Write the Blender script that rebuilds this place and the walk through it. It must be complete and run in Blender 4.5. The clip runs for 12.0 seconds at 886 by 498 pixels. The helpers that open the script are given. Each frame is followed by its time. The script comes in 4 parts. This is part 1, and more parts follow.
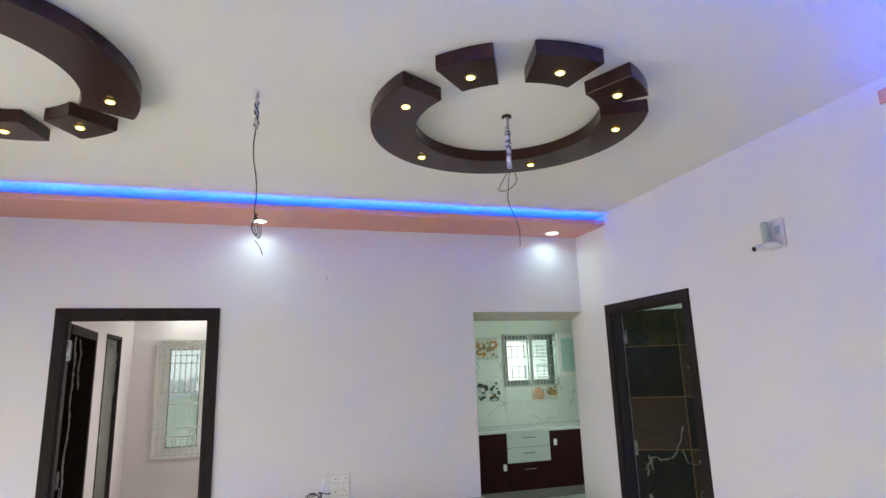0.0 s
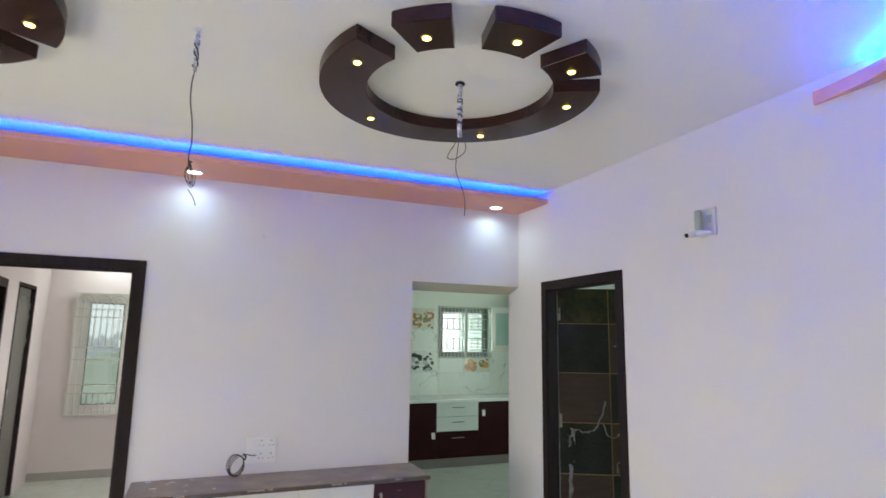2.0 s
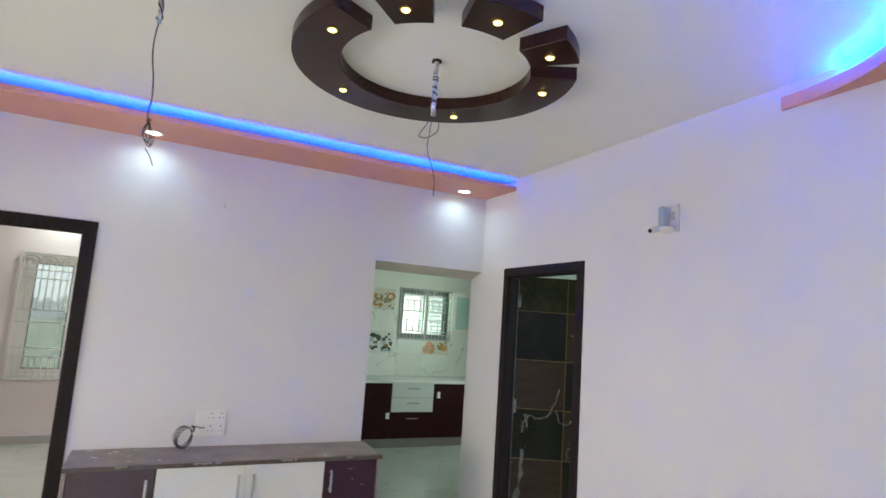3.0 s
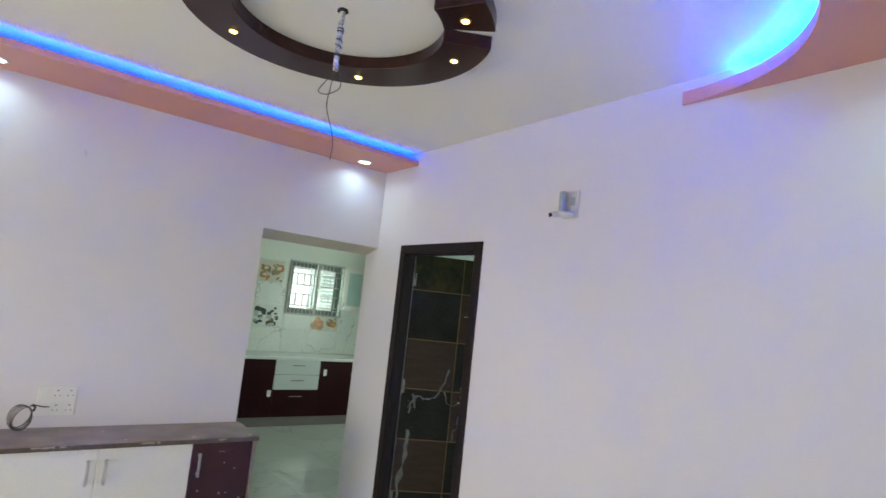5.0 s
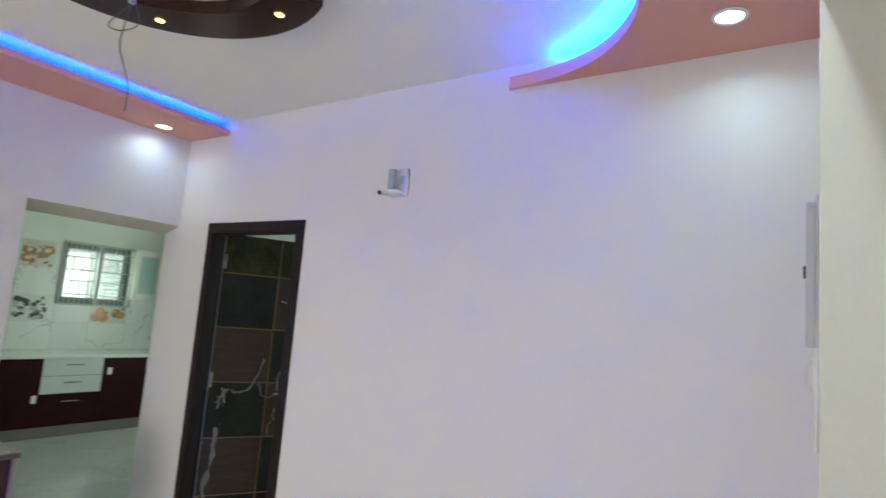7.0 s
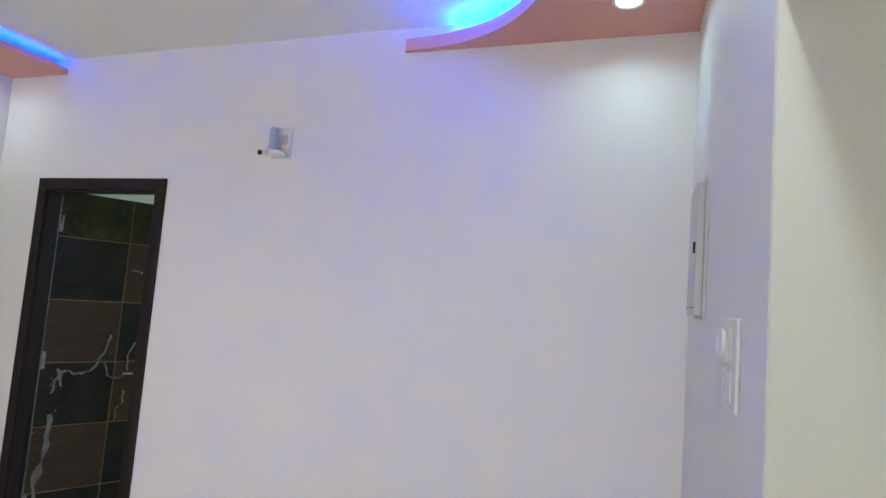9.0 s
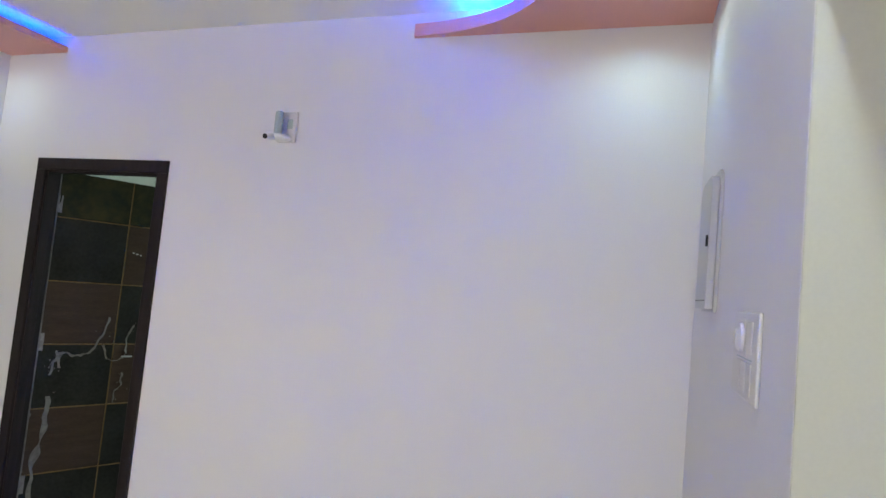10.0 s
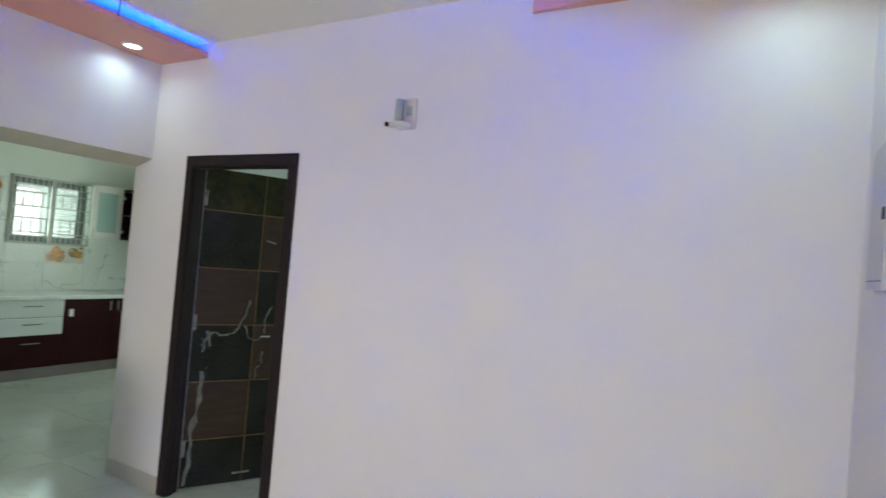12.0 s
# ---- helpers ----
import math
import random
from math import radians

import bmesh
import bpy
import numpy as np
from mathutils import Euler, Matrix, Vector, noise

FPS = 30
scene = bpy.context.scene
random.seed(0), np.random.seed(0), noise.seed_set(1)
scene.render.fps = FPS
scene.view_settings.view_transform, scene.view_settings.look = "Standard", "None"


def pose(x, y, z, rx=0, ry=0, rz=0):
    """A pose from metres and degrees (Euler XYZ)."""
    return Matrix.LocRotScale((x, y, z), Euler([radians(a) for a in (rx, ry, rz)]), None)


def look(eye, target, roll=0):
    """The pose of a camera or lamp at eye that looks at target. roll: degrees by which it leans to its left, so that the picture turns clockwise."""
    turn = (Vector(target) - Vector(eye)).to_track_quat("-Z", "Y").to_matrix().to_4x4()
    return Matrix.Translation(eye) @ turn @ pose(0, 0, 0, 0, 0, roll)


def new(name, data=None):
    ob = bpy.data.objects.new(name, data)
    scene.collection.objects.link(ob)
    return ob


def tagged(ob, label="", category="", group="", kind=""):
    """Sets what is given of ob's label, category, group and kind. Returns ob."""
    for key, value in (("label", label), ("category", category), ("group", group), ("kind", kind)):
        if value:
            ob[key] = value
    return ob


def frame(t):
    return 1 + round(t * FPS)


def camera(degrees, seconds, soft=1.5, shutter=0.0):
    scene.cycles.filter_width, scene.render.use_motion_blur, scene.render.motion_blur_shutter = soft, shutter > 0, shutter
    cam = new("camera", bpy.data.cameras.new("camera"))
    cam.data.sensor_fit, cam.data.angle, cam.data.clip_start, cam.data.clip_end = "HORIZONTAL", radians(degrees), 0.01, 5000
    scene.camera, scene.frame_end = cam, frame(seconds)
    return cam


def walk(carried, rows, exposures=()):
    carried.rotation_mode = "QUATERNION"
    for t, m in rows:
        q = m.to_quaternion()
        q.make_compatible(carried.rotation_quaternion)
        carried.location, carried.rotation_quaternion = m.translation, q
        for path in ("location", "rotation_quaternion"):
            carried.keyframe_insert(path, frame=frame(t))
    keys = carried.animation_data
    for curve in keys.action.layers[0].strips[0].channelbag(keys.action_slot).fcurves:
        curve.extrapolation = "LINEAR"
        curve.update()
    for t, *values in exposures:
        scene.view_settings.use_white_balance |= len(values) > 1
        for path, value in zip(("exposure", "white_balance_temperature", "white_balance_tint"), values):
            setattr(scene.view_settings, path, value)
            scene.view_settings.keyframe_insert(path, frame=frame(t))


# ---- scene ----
cam = camera(75.9, 12.0, shutter=0.6)
PATH = [
    (0, (-2.433, -4.165, 1.656), (-1.867, -2.293, 2.073), -1.9),
    (0.5, (-2.43, -4.16, 1.653), (-1.849, -2.289, 2.059), -1.4),
    (1, (-2.429, -4.157, 1.651), (-1.81, -2.293, 2.031), -0.8),
    (1.5, (-2.425, -4.147, 1.648), (-1.748, -2.299, 2.0), -0.1),
    (2, (-2.425, -4.132, 1.639), (-1.662, -2.311, 1.957), 0.9),
    (2.5, (-2.428, -4.12, 1.635), (-1.603, -2.321, 1.923), 2.2),
    (3, (-2.417, -4.101, 1.633), (-1.535, -2.326, 1.897), 3.9),
    (5, (-2.339, -3.956, 1.631), (-1.139, -2.372, 1.852), 6.1),
    (5.5, (-2.332, -3.928, 1.625), (-1.055, -2.403, 1.837), 6.3),
    (6, (-2.315, -3.891, 1.617), (-0.945, -2.45, 1.827), 6.3),
    (6.5, (-2.295, -3.837, 1.612), (-0.778, -2.553, 1.835), 5.7),
    (7, (-2.289, -3.801, 1.602), (-0.64, -2.695, 1.837), 4.6),
    (7.5, (-2.297, -3.743, 1.609), (-0.541, -2.814, 1.837), 3.6),
    (7.7, (-2.293, -3.723, 1.615), (-0.503, -2.857, 1.833), 3.4),
    (9.5, (-2.284, -3.594, 1.589), (-0.394, -2.96, 1.747), 4.9),
    (10, (-2.297, -3.567, 1.593), (-0.404, -2.937, 1.722), 5.4),
    (10.5, (-2.309, -3.544, 1.592), (-0.425, -2.882, 1.7), 6.1),
    (11, (-2.305, -3.533, 1.591), (-0.452, -2.784, 1.674), 6.0),
    (11.5, (-2.316, -3.51, 1.594), (-0.497, -2.682, 1.657), 5.3),
    (12, (-2.299, -3.503, 1.58), (-0.552, -2.531, 1.622), 4.8),
]
EXPOSURES = [(0.0, 1.0), (3.5, 0.98), (7.0, 0.94), (12.0, 0.93)]
walk(cam, [(t, look(eye, target, roll)) for t, eye, target, roll in PATH], EXPOSURES)

# ---- world and large lights ----
world = bpy.data.worlds.new("sky")
scene.world = world
world.use_nodes = True
wn = world.node_tree.nodes
sky = wn.new("ShaderNodeTexSky")
sky.sky_type, sky.sun_disc = "NISHITA", False
sky.sun_elevation, sky.sun_rotation = radians(48), radians(200)
sky.dust_density = 3.0
world.node_tree.links.new(sky.outputs[0], wn["Background"].inputs[0])
wn["Background"].inputs[1].default_value = 0.15

sun = new("sun", bpy.data.lights.new("sun", "SUN"))
sun.data.energy, sun.data.angle, sun.data.color = 1.5, radians(15), (1.0, 0.96, 0.9)
sun.rotation_euler = (radians(42), 0, radians(20))


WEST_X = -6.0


def area_lamp(name, place, target, wide, high, watts, color, spread=180):
    data = bpy.data.lights.new(name, "AREA")
    data.shape, data.size, data.size_y, data.energy, data.color = "RECTANGLE", wide, high, watts, color
    data.spread = radians(spread)
    ob = new(name, data)
    ob.matrix_world = look(place, target)
    return ob


def disc_lamp(name, place, wide, watts, color, spread=150):
    """A round lamp that shines straight down, as a flat diffuser does."""
    data = bpy.data.lights.new(name, "AREA")
    data.shape, data.size, data.energy, data.color = "DISK", wide, watts, color
    data.spread = radians(spread)
    ob = new(name, data)
    ob.matrix_world = pose(*place)
    return ob


DAY = (1.0, 0.91, 0.785)
COOL = (0.66, 1.0, 0.98)
GREENISH = (0.84, 1.0, 0.90)
# Added warm fill from the unseen west side; brightens the east wall.
area_lamp("hall_west_fill", (WEST_X + 0.03, -1.6, 0.98), (0, -1.5, 0.95), 2.2, 1.1, 14.5, DAY, 95)
# Added fill behind the camera that lifts the north wall.
area_lamp("entrance_fill", (-3.0, -6.6, 1.35), (-3.0, 0, 1.35), 2.2, 1.9, 7.5, (0.97, 0.97, 0.90))
# Added fill beside the wide opening, aimed at the north wall.
area_lamp("hall_south_fill", (-4.9, -3.82, 1.25), (-2.6, 0, 1.25), 1.3, 1.2, 9.5, DAY)
area_lamp("kitchen_window_daylight", (1.19, 3.74, 1.76), (1.19, 0, 1.5), 0.7, 0.62, 5, GREENISH)
# Added kitchen fill from an assumed, unseen opening in the east wall.
area_lamp("kitchen_east_fill", (2.17, 1.2, 1.6), (1.0, 3.0, 1.6), 0.9, 1.1, 10, GREENISH)
area_lamp("bedroom_window_daylight", (-3.0, 4.0, 1.45), (-3.0, 0, 1.2), 0.45, 1.3, 9, (1.0, 0.95, 0.92))
# Added fill for the side room; no source is known there.
area_lamp("side_room_fill", (1.5, -3.17, 1.6), (1.5, 0, 1.8), 1.0, 1.1, 5, (0.72, 1.0, 0.98))


# ---- materials ----
def material(name, color, rough=0.5, metal=0.0, vary=0.08, scale=3.0, fine=60.0, bump=0.05, dark=None, stretch=None, coat=0.0, per_piece=0.0, spec=0.5):
    """Base colour with slow stains and fine grain, both also in roughness and relief."""
    m = bpy.data.materials.new(name)
    m.use_nodes = True
    n, l = m.node_tree.nodes, m.node_tree.links
    b = n["Principled BSDF"]
    b.inputs["Roughness"].default_value = rough
    b.inputs["Metallic"].default_value = metal
    b.inputs["Coat Weight"].default_value = coat
    b.inputs["Specular IOR Level"].default_value = spec
    co = n.new("ShaderNodeTexCoord")
    mp = n.new("ShaderNodeMapping")
    mp.inputs["Scale"].default_value = stretch or (1, 1, 1)
    l.new(co.outputs["Object"], mp.inputs["Vector"])
    big, small = n.new("ShaderNodeTexNoise"), n.new("ShaderNodeTexNoise")
    big.inputs["Scale"].default_value, big.inputs["Detail"].default_value = scale, 5
    small.inputs["Scale"].default_value, small.inputs["Detail"].default_value = fine, 4
    l.new(mp.outputs[0], big.inputs["Vector"])
    l.new(mp.outputs[0], small.inputs["Vector"])
    add = n.new("ShaderNodeMath")
    add.operation = "MULTIPLY_ADD"
    add.inputs[1].default_value = 0.45
    l.new(small.outputs["Fac"], add.inputs[0])
    half = n.new("ShaderNodeMath")
    half.operation = "MULTIPLY"
    half.inputs[1].default_value = 0.55
    l.new(big.outputs["Fac"], half.inputs[0])
    l.new(half.outputs[0], add.inputs[2])
    ramp = n.new("ShaderNodeValToRGB")
    d = dark or tuple(c * (1 - vary) for c in color)
    hi = tuple(min(1, c * (1 + vary * 0.6)) for c in color)
    ramp.color_ramp.elements[0].position, ramp.color_ramp.elements[1].position = 0.34, 0.66
    ramp.color_ramp.elements[0].color, ramp.color_ramp.elements[1].color = (*d, 1), (*hi, 1)
    l.new(add.outputs[0], ramp.inputs["Fac"])
    out = ramp.outputs["Color"]
    if per_piece:
        info, mul = n.new("ShaderNodeObjectInfo"), n.new("ShaderNodeHueSaturation")
        mr = n.new("ShaderNodeMapRange")
        mr.inputs["To Min"].default_value, mr.inputs["To Max"].default_value = 1 - per_piece, 1 + per_piece
        l.new(info.outputs["Random"], mr.inputs["Value"])
        l.new(mr.outputs[0], mul.inputs["Value"])
        l.new(out, mul.inputs["Color"])
        out = mul.outputs["Color"]
    l.new(out, b.inputs["Base Color"])
    rr = n.new("ShaderNodeMapRange")
    rr.inputs["To Min"].default_value, rr.inputs["To Max"].default_value = max(0.02, rough * 0.75), min(1, rough * 1.25)
    l.new(add.outputs[0], rr.inputs["Value"])
    l.new(rr.outputs[0], b.inputs["Roughness"])
    if bump:
        bp = n.new("ShaderNodeBump")
        bp.inputs["Strength"].default_value, bp.inputs["Distance"].default_value = bump, 0.01
        l.new(add.outputs[0], bp.inputs["Height"])
        l.new(bp.outputs[0], b.inputs["Normal"])
    return m


def marble(name, base, vein, rough, scale=1.6, per_piece=0.0):
    m = material(name, base, rough, vary=0.06, scale=2.5, fine=30, bump=0.0, per_piece=per_piece)
    n, l = m.node_tree.nodes, m.node_tree.links
    b = n["Principled BSDF"]
    old = b.inputs["Base Color"].links[0].from_socket
    co, info = n.new("ShaderNodeNewGeometry"), n.new("ShaderNodeTexWave")
    warp = n.new("ShaderNodeTexNoise")
    warp.inputs["Scale"].default_value, warp.inputs["Detail"].default_value = 1.7, 6
    l.new(co.outputs["Position"], warp.inputs["Vector"])
    mix = n.new("ShaderNodeVectorMath")
    mix.operation = "MULTIPLY_ADD"
    mix.inputs[1].default_value = (1.6, 1.6, 1.6)
    l.new(warp.outputs["Color"], mix.inputs[0])
    l.new(co.outputs["Position"], mix.inputs[2])
    vor = n.new("ShaderNodeTexVoronoi")
    vor.feature = "DISTANCE_TO_EDGE"
    vor.inputs["Scale"].default_value = scale
    l.new(mix.outputs[0], vor.inputs["Vector"])
    r = n.new("ShaderNodeValToRGB")
    r.color_ramp.elements[0].position, r.color_ramp.elements[1].position = 0.0, 0.035
    r.color_ramp.elements[0].color, r.color_ramp.elements[1].color = (0.8, 0.8, 0.8, 1), (0, 0, 0, 1)
    l.new(vor.outputs["Distance"], r.inputs["Fac"])
    mc = n.new("ShaderNodeMix")
    mc.data_type = "RGBA"
    mask, cut, both = n.new("ShaderNodeTexNoise"), n.new("ShaderNodeMapRange"), n.new("ShaderNodeMath")
    mask.inputs["Scale"].default_value = 3.1
    cut.inputs["From Min"].default_value, cut.inputs["From Max"].default_value = 0.44, 0.56
    both.operation = "MULTIPLY"
    l.new(co.outputs["Position"], mask.inputs["Vector"])
    l.new(mask.outputs["Fac"], cut.inputs["Value"])
    l.new(cut.outputs[0], both.inputs[0])
    l.new(r.outputs["Color"], both.inputs[1])
    l.new(both.outputs[0], mc.inputs["Factor"])
    l.new(old, mc.inputs[6])
    mc.inputs[7].default_value = (*vein, 1)
    l.new(mc.outputs[2], b.inputs["Base Color"])
    return m


def glow(name, color, strength):
    m = bpy.data.materials.new(name)
    m.use_nodes = True
    n = m.node_tree.nodes
    n.remove(n["Principled BSDF"])
    e = n.new("ShaderNodeEmission")
    e.inputs[0].default_value, e.inputs[1].default_value = (*color, 1), strength
    m.node_tree.links.new(e.outputs[0], n["Material Output"].inputs[0])
    return m


def glass(name, color, rough=0.02, clear=0.85):
    m = bpy.data.materials.new(name)
    m.use_nodes = True
    n, l = m.node_tree.nodes, m.node_tree.links
    n.remove(n["Principled BSDF"])
    t, g, mx = n.new("ShaderNodeBsdfTransparent"), n.new("ShaderNodeBsdfGlossy"), n.new("ShaderNodeMixShader")
    t.inputs[0].default_value = (*color, 1)
    g.inputs["Roughness"].default_value = rough
    mx.inputs[0].default_value = 1 - clear
    l.new(t.outputs[0], mx.inputs[1])
    l.new(g.outputs[0], mx.inputs[2])
    l.new(mx.outputs[0], n["Material Output"].inputs[0])
    return m


M_WALL = material("lavender_wall_paint", (0.722, 0.703, 0.737), 0.55, vary=0.035, scale=1.1, fine=180, bump=0.025)
# Wall paint darkened and greened: the reveal's dimmer, cooler light put into colour.
M_WALL_DIM = material("dimmed_wall_paint", (0.515, 0.51, 0.475), 0.6, vary=0.04, scale=1.2, fine=170, bump=0.02)
M_CEIL = material("white_ceiling_paint", (0.90, 0.87, 0.82), 0.75, vary=0.03, scale=0.9, fine=150, bump=0.02)
M_PINK = material("salmon_pink_paint", (0.74, 0.36, 0.31), 0.6, vary=0.06, scale=1.5, fine=140, bump=0.02)
M_WALL_BED = material("cream_wall_paint", (0.78, 0.71, 0.70), 0.65, vary=0.04, scale=1.2, fine=160, bump=0.02)
M_WALL_KIT = material("pale_green_wall_paint", (0.76, 0.80, 0.74), 0.6, vary=0.04, scale=1.2, fine=160, bump=0.02)
M_LINTEL = material("beige_lintel_plaster", (0.60, 0.56, 0.48), 0.8, vary=0.1, scale=4, fine=120, bump=0.06)
M_FRAME = material("dark_brown_frame_wood", (0.021, 0.015, 0.016), 0.5, spec=0.14, vary=0.4, scale=4, fine=40, bump=0.08, stretch=(8, 8, 1))
M_RING = material("dark_walnut_veneer", (0.034, 0.010, 0.008), 0.24, vary=0.45, scale=2.5, fine=18, bump=0.03, stretch=(1, 6, 4), spec=0.32)
M_LEAF = material("black_green_door_laminate", (0.018, 0.0195, 0.0165), 0.45, vary=0.5, scale=5, fine=50, bump=0.03, spec=0.10)
M_LEAF_BR = material("dark_brown_door_laminate", (0.039, 0.026, 0.018), 0.42, vary=0.35, scale=5, fine=40, bump=0.03, stretch=(1, 1, 6), spec=0.2)
M_LEAF_BED = material("dark_brown_bedroom_laminate", (0.010, 0.007, 0.006), 0.9, vary=0.5, scale=5, fine=40, bump=0.03, stretch=(1, 1, 6), spec=0.0)
M_EDGE = material("grey_brown_bare_edge", (0.055, 0.045, 0.042), 0.8, vary=0.4, scale=9, fine=60, bump=0.06, spec=0.1)
M_WHITEFILM = material("whitish_torn_film", (0.15, 0.15, 0.135), 0.5, vary=0.6, scale=14, fine=60, bump=0.3)
M_GOLD = material("golden_inlay_strip", (0.15, 0.095, 0.03), 0.45, 0.3, vary=0.25, scale=12, fine=90)
M_FILM = material("torn_clear_plastic_film", (0.14, 0.135, 0.12), 0.3, vary=0.5, scale=18, fine=70, bump=0.3)
M_STEEL = material("brushed_steel", (0.55, 0.55, 0.56), 0.3, 1.0, vary=0.15, scale=15, fine=120)
M_HINGE = material("dull_steel_hinge", (0.22, 0.21, 0.21), 0.45, 0.6, vary=0.4, scale=25, fine=120)
M_FOIL = material("crinkled_silver_wrap", (0.86, 0.84, 0.80), 0.45, 0.0, dark=(0.03, 0.025, 0.025), vary=0.9, scale=38, fine=120, bump=0.5)
M_WIRE = material("dark_flexible_wire", (0.05, 0.045, 0.05), 0.5, vary=0.3, scale=30)
M_WHITE = material("white_plastic", (0.78, 0.78, 0.78), 0.3, vary=0.04, scale=8, fine=120, bump=0.01)
M_PLATE = material("off_white_switch_plastic", (0.66, 0.64, 0.64), 0.35, vary=0.04, scale=8, fine=120, bump=0.01)
M_BOX = material("grey_white_powder_coat", (0.52, 0.52, 0.55), 0.45, vary=0.05, scale=6, fine=140, bump=0.01)
M_GREYPL = material("grey_plastic", (0.36, 0.42, 0.43), 0.4, vary=0.08, scale=14, fine=120, bump=0.02)
M_DARKGREY = material("dark_grey_plastic", (0.12, 0.13, 0.13), 0.4, vary=0.1, scale=14)
M_BLACK = material("black_plastic", (0.012, 0.012, 0.014), 0.25, vary=0.3, scale=20)
M_WINE = material("wine_red_laminate", (0.026, 0.005, 0.007), 0.35, vary=0.2, scale=4, fine=80, bump=0.01, spec=0.14)
M_PLUM = material("dark_plum_laminate", (0.040, 0.010, 0.022), 0.2, vary=0.2, scale=4, fine=80, bump=0.01, coat=0.2)
M_LAMW = material("off_white_laminate", (0.74, 0.73, 0.68), 0.25, vary=0.04, scale=4, fine=90, bump=0.01)
M_DRAWER = material("pale_grey_laminate", (0.56, 0.61, 0.58), 0.25, vary=0.05, scale=4, fine=90, bump=0.01)
M_TOP = material("dusty_brown_granite", (0.30, 0.25, 0.24), 0.4, vary=0.35, scale=7, fine=150, bump=0.03, dark=(0.17, 0.13, 0.125))
M_COUNTER = material("pale_stone_counter", (0.66, 0.70, 0.66), 0.2, vary=0.08, scale=8, fine=160, bump=0.0)
M_PLINTH = material("dark_grey_plinth_stone", (0.17, 0.155, 0.14), 0.5, vary=0.2, scale=5, fine=80, bump=0.02)
M_DUSTFILM = material("dusty_olive_peeling_film", (0.036, 0.034, 0.014), 0.5, vary=0.1, scale=7, fine=26, bump=0.1, dark=(0.008, 0.013, 0.010), spec=0.1)
M_EDGE_LIGHT = material("pale_hinge_edge_light", (0.17, 0.16, 0.16), 0.5, vary=0.4, scale=12, fine=60, bump=0.03)
M_PINHOLE = material("grey_socket_hole", (0.18, 0.19, 0.20), 0.5, vary=0.1, scale=20)
M_BROWNEDGE = material("dark_brown_raw_edge", (0.10, 0.078, 0.068), 0.6, vary=0.4, scale=12, fine=90, bump=0.08)
M_CHIP = material("worn_beige_chipboard", (0.34, 0.30, 0.27), 0.8, vary=0.3, scale=20, fine=120, bump=0.1)
M_SKIRT = material("grey_stone_skirting", (0.46, 0.45, 0.42), 0.3, vary=0.12, scale=5, fine=80, bump=0.01)
M_GROUT = material("pale_grey_grout", (0.42, 0.43, 0.40), 0.8, vary=0.1, scale=8, fine=120)
M_FLOOR = marble("glossy_vitrified_floor_tile", (0.52, 0.56, 0.50), (0.43, 0.46, 0.41), 0.14, 1.1, per_piece=0.04)
M_MARBLE = marble("veined_marble_wall_tile", (0.72, 0.77, 0.72), (0.36, 0.40, 0.37), 0.32, 1.9, per_piece=0.02)
M_UPVC = material("white_window_frame", (0.76, 0.76, 0.72), 0.35, vary=0.05, scale=6, fine=80, bump=0.01)
M_GRILL = material("cream_painted_iron", (0.64, 0.63, 0.58), 0.45, vary=0.12, scale=9, fine=90, bump=0.04)
M_GRILL_K = material("grey_painted_iron", (0.42, 0.42, 0.39), 0.45, vary=0.2, scale=9, fine=90, bump=0.04)
M_ALU = material("dark_window_section", (0.13, 0.15, 0.14), 0.4, vary=0.15, scale=8, fine=80, bump=0.01)
M_GLASS = glass("window_glass", (0.9, 0.97, 0.93))
# Outdoor haze is put into these panes by a milky translucent share.
M_HAZY_GLASS = glass("hazy_window_glass", (0.80, 0.86, 0.84))
dn, dl = M_HAZY_GLASS.node_tree.nodes, M_HAZY_GLASS.node_tree.links
dust, film = dn.new("ShaderNodeBsdfTranslucent"), dn.new("ShaderNodeMixShader")
dust.inputs[0].default_value = (0.85, 0.88, 0.88, 1)
film.inputs[0].default_value = 0.10
old = dn["Material Output"].inputs[0].links[0].from_socket
dl.new(old, film.inputs[1])
dl.new(dust.outputs[0], film.inputs[2])
dl.new(film.outputs[0], dn["Material Output"].inputs[0])
M_FROST = material("frosted_green_cabinet_glass", (0.42, 0.60, 0.55), 0.2, vary=0.08, scale=5, fine=60, bump=0.01)
M_GREYDOOR = material("grey_primed_door", (0.18, 0.17, 0.15), 0.6, vary=0.25, scale=3, fine=60, bump=0.05)
M_ORANGE = material("printed_orange_fruit", (0.54, 0.18, 0.015), 0.2, vary=0.3, scale=20, fine=80, bump=0)
M_OLIVE = material("printed_olive_brown", (0.28, 0.22, 0.10), 0.2, vary=0.4, scale=20, fine=80, bump=0)
M_CHAR = material("printed_dark_green", (0.035, 0.05, 0.04), 0.2, vary=0.4, scale=20, fine=80, bump=0)
M_PRINT = material("printed_tile_cream", (0.66, 0.64, 0.54), 0.18, vary=0.12, scale=14, fine=60, bump=0)
M_PEACH = material("printed_pale_orange", (0.60, 0.30, 0.07), 0.2, vary=0.3, scale=20, fine=80, bump=0)
M_TILEWHITE = material("printed_tile_white", (0.68, 0.72, 0.68), 0.18, vary=0.08, scale=14, fine=60, bump=0)
M_PAPER = material("white_paper_sticker", (0.78, 0.78, 0.74), 0.7, vary=0.06, scale=10)
M_SPOT = glow("downlight_diffuser", (0.93, 1.0, 0.98), 6)
M_LED = glow("warm_led_lens", (1.0, 0.68, 0.13), 4.5)
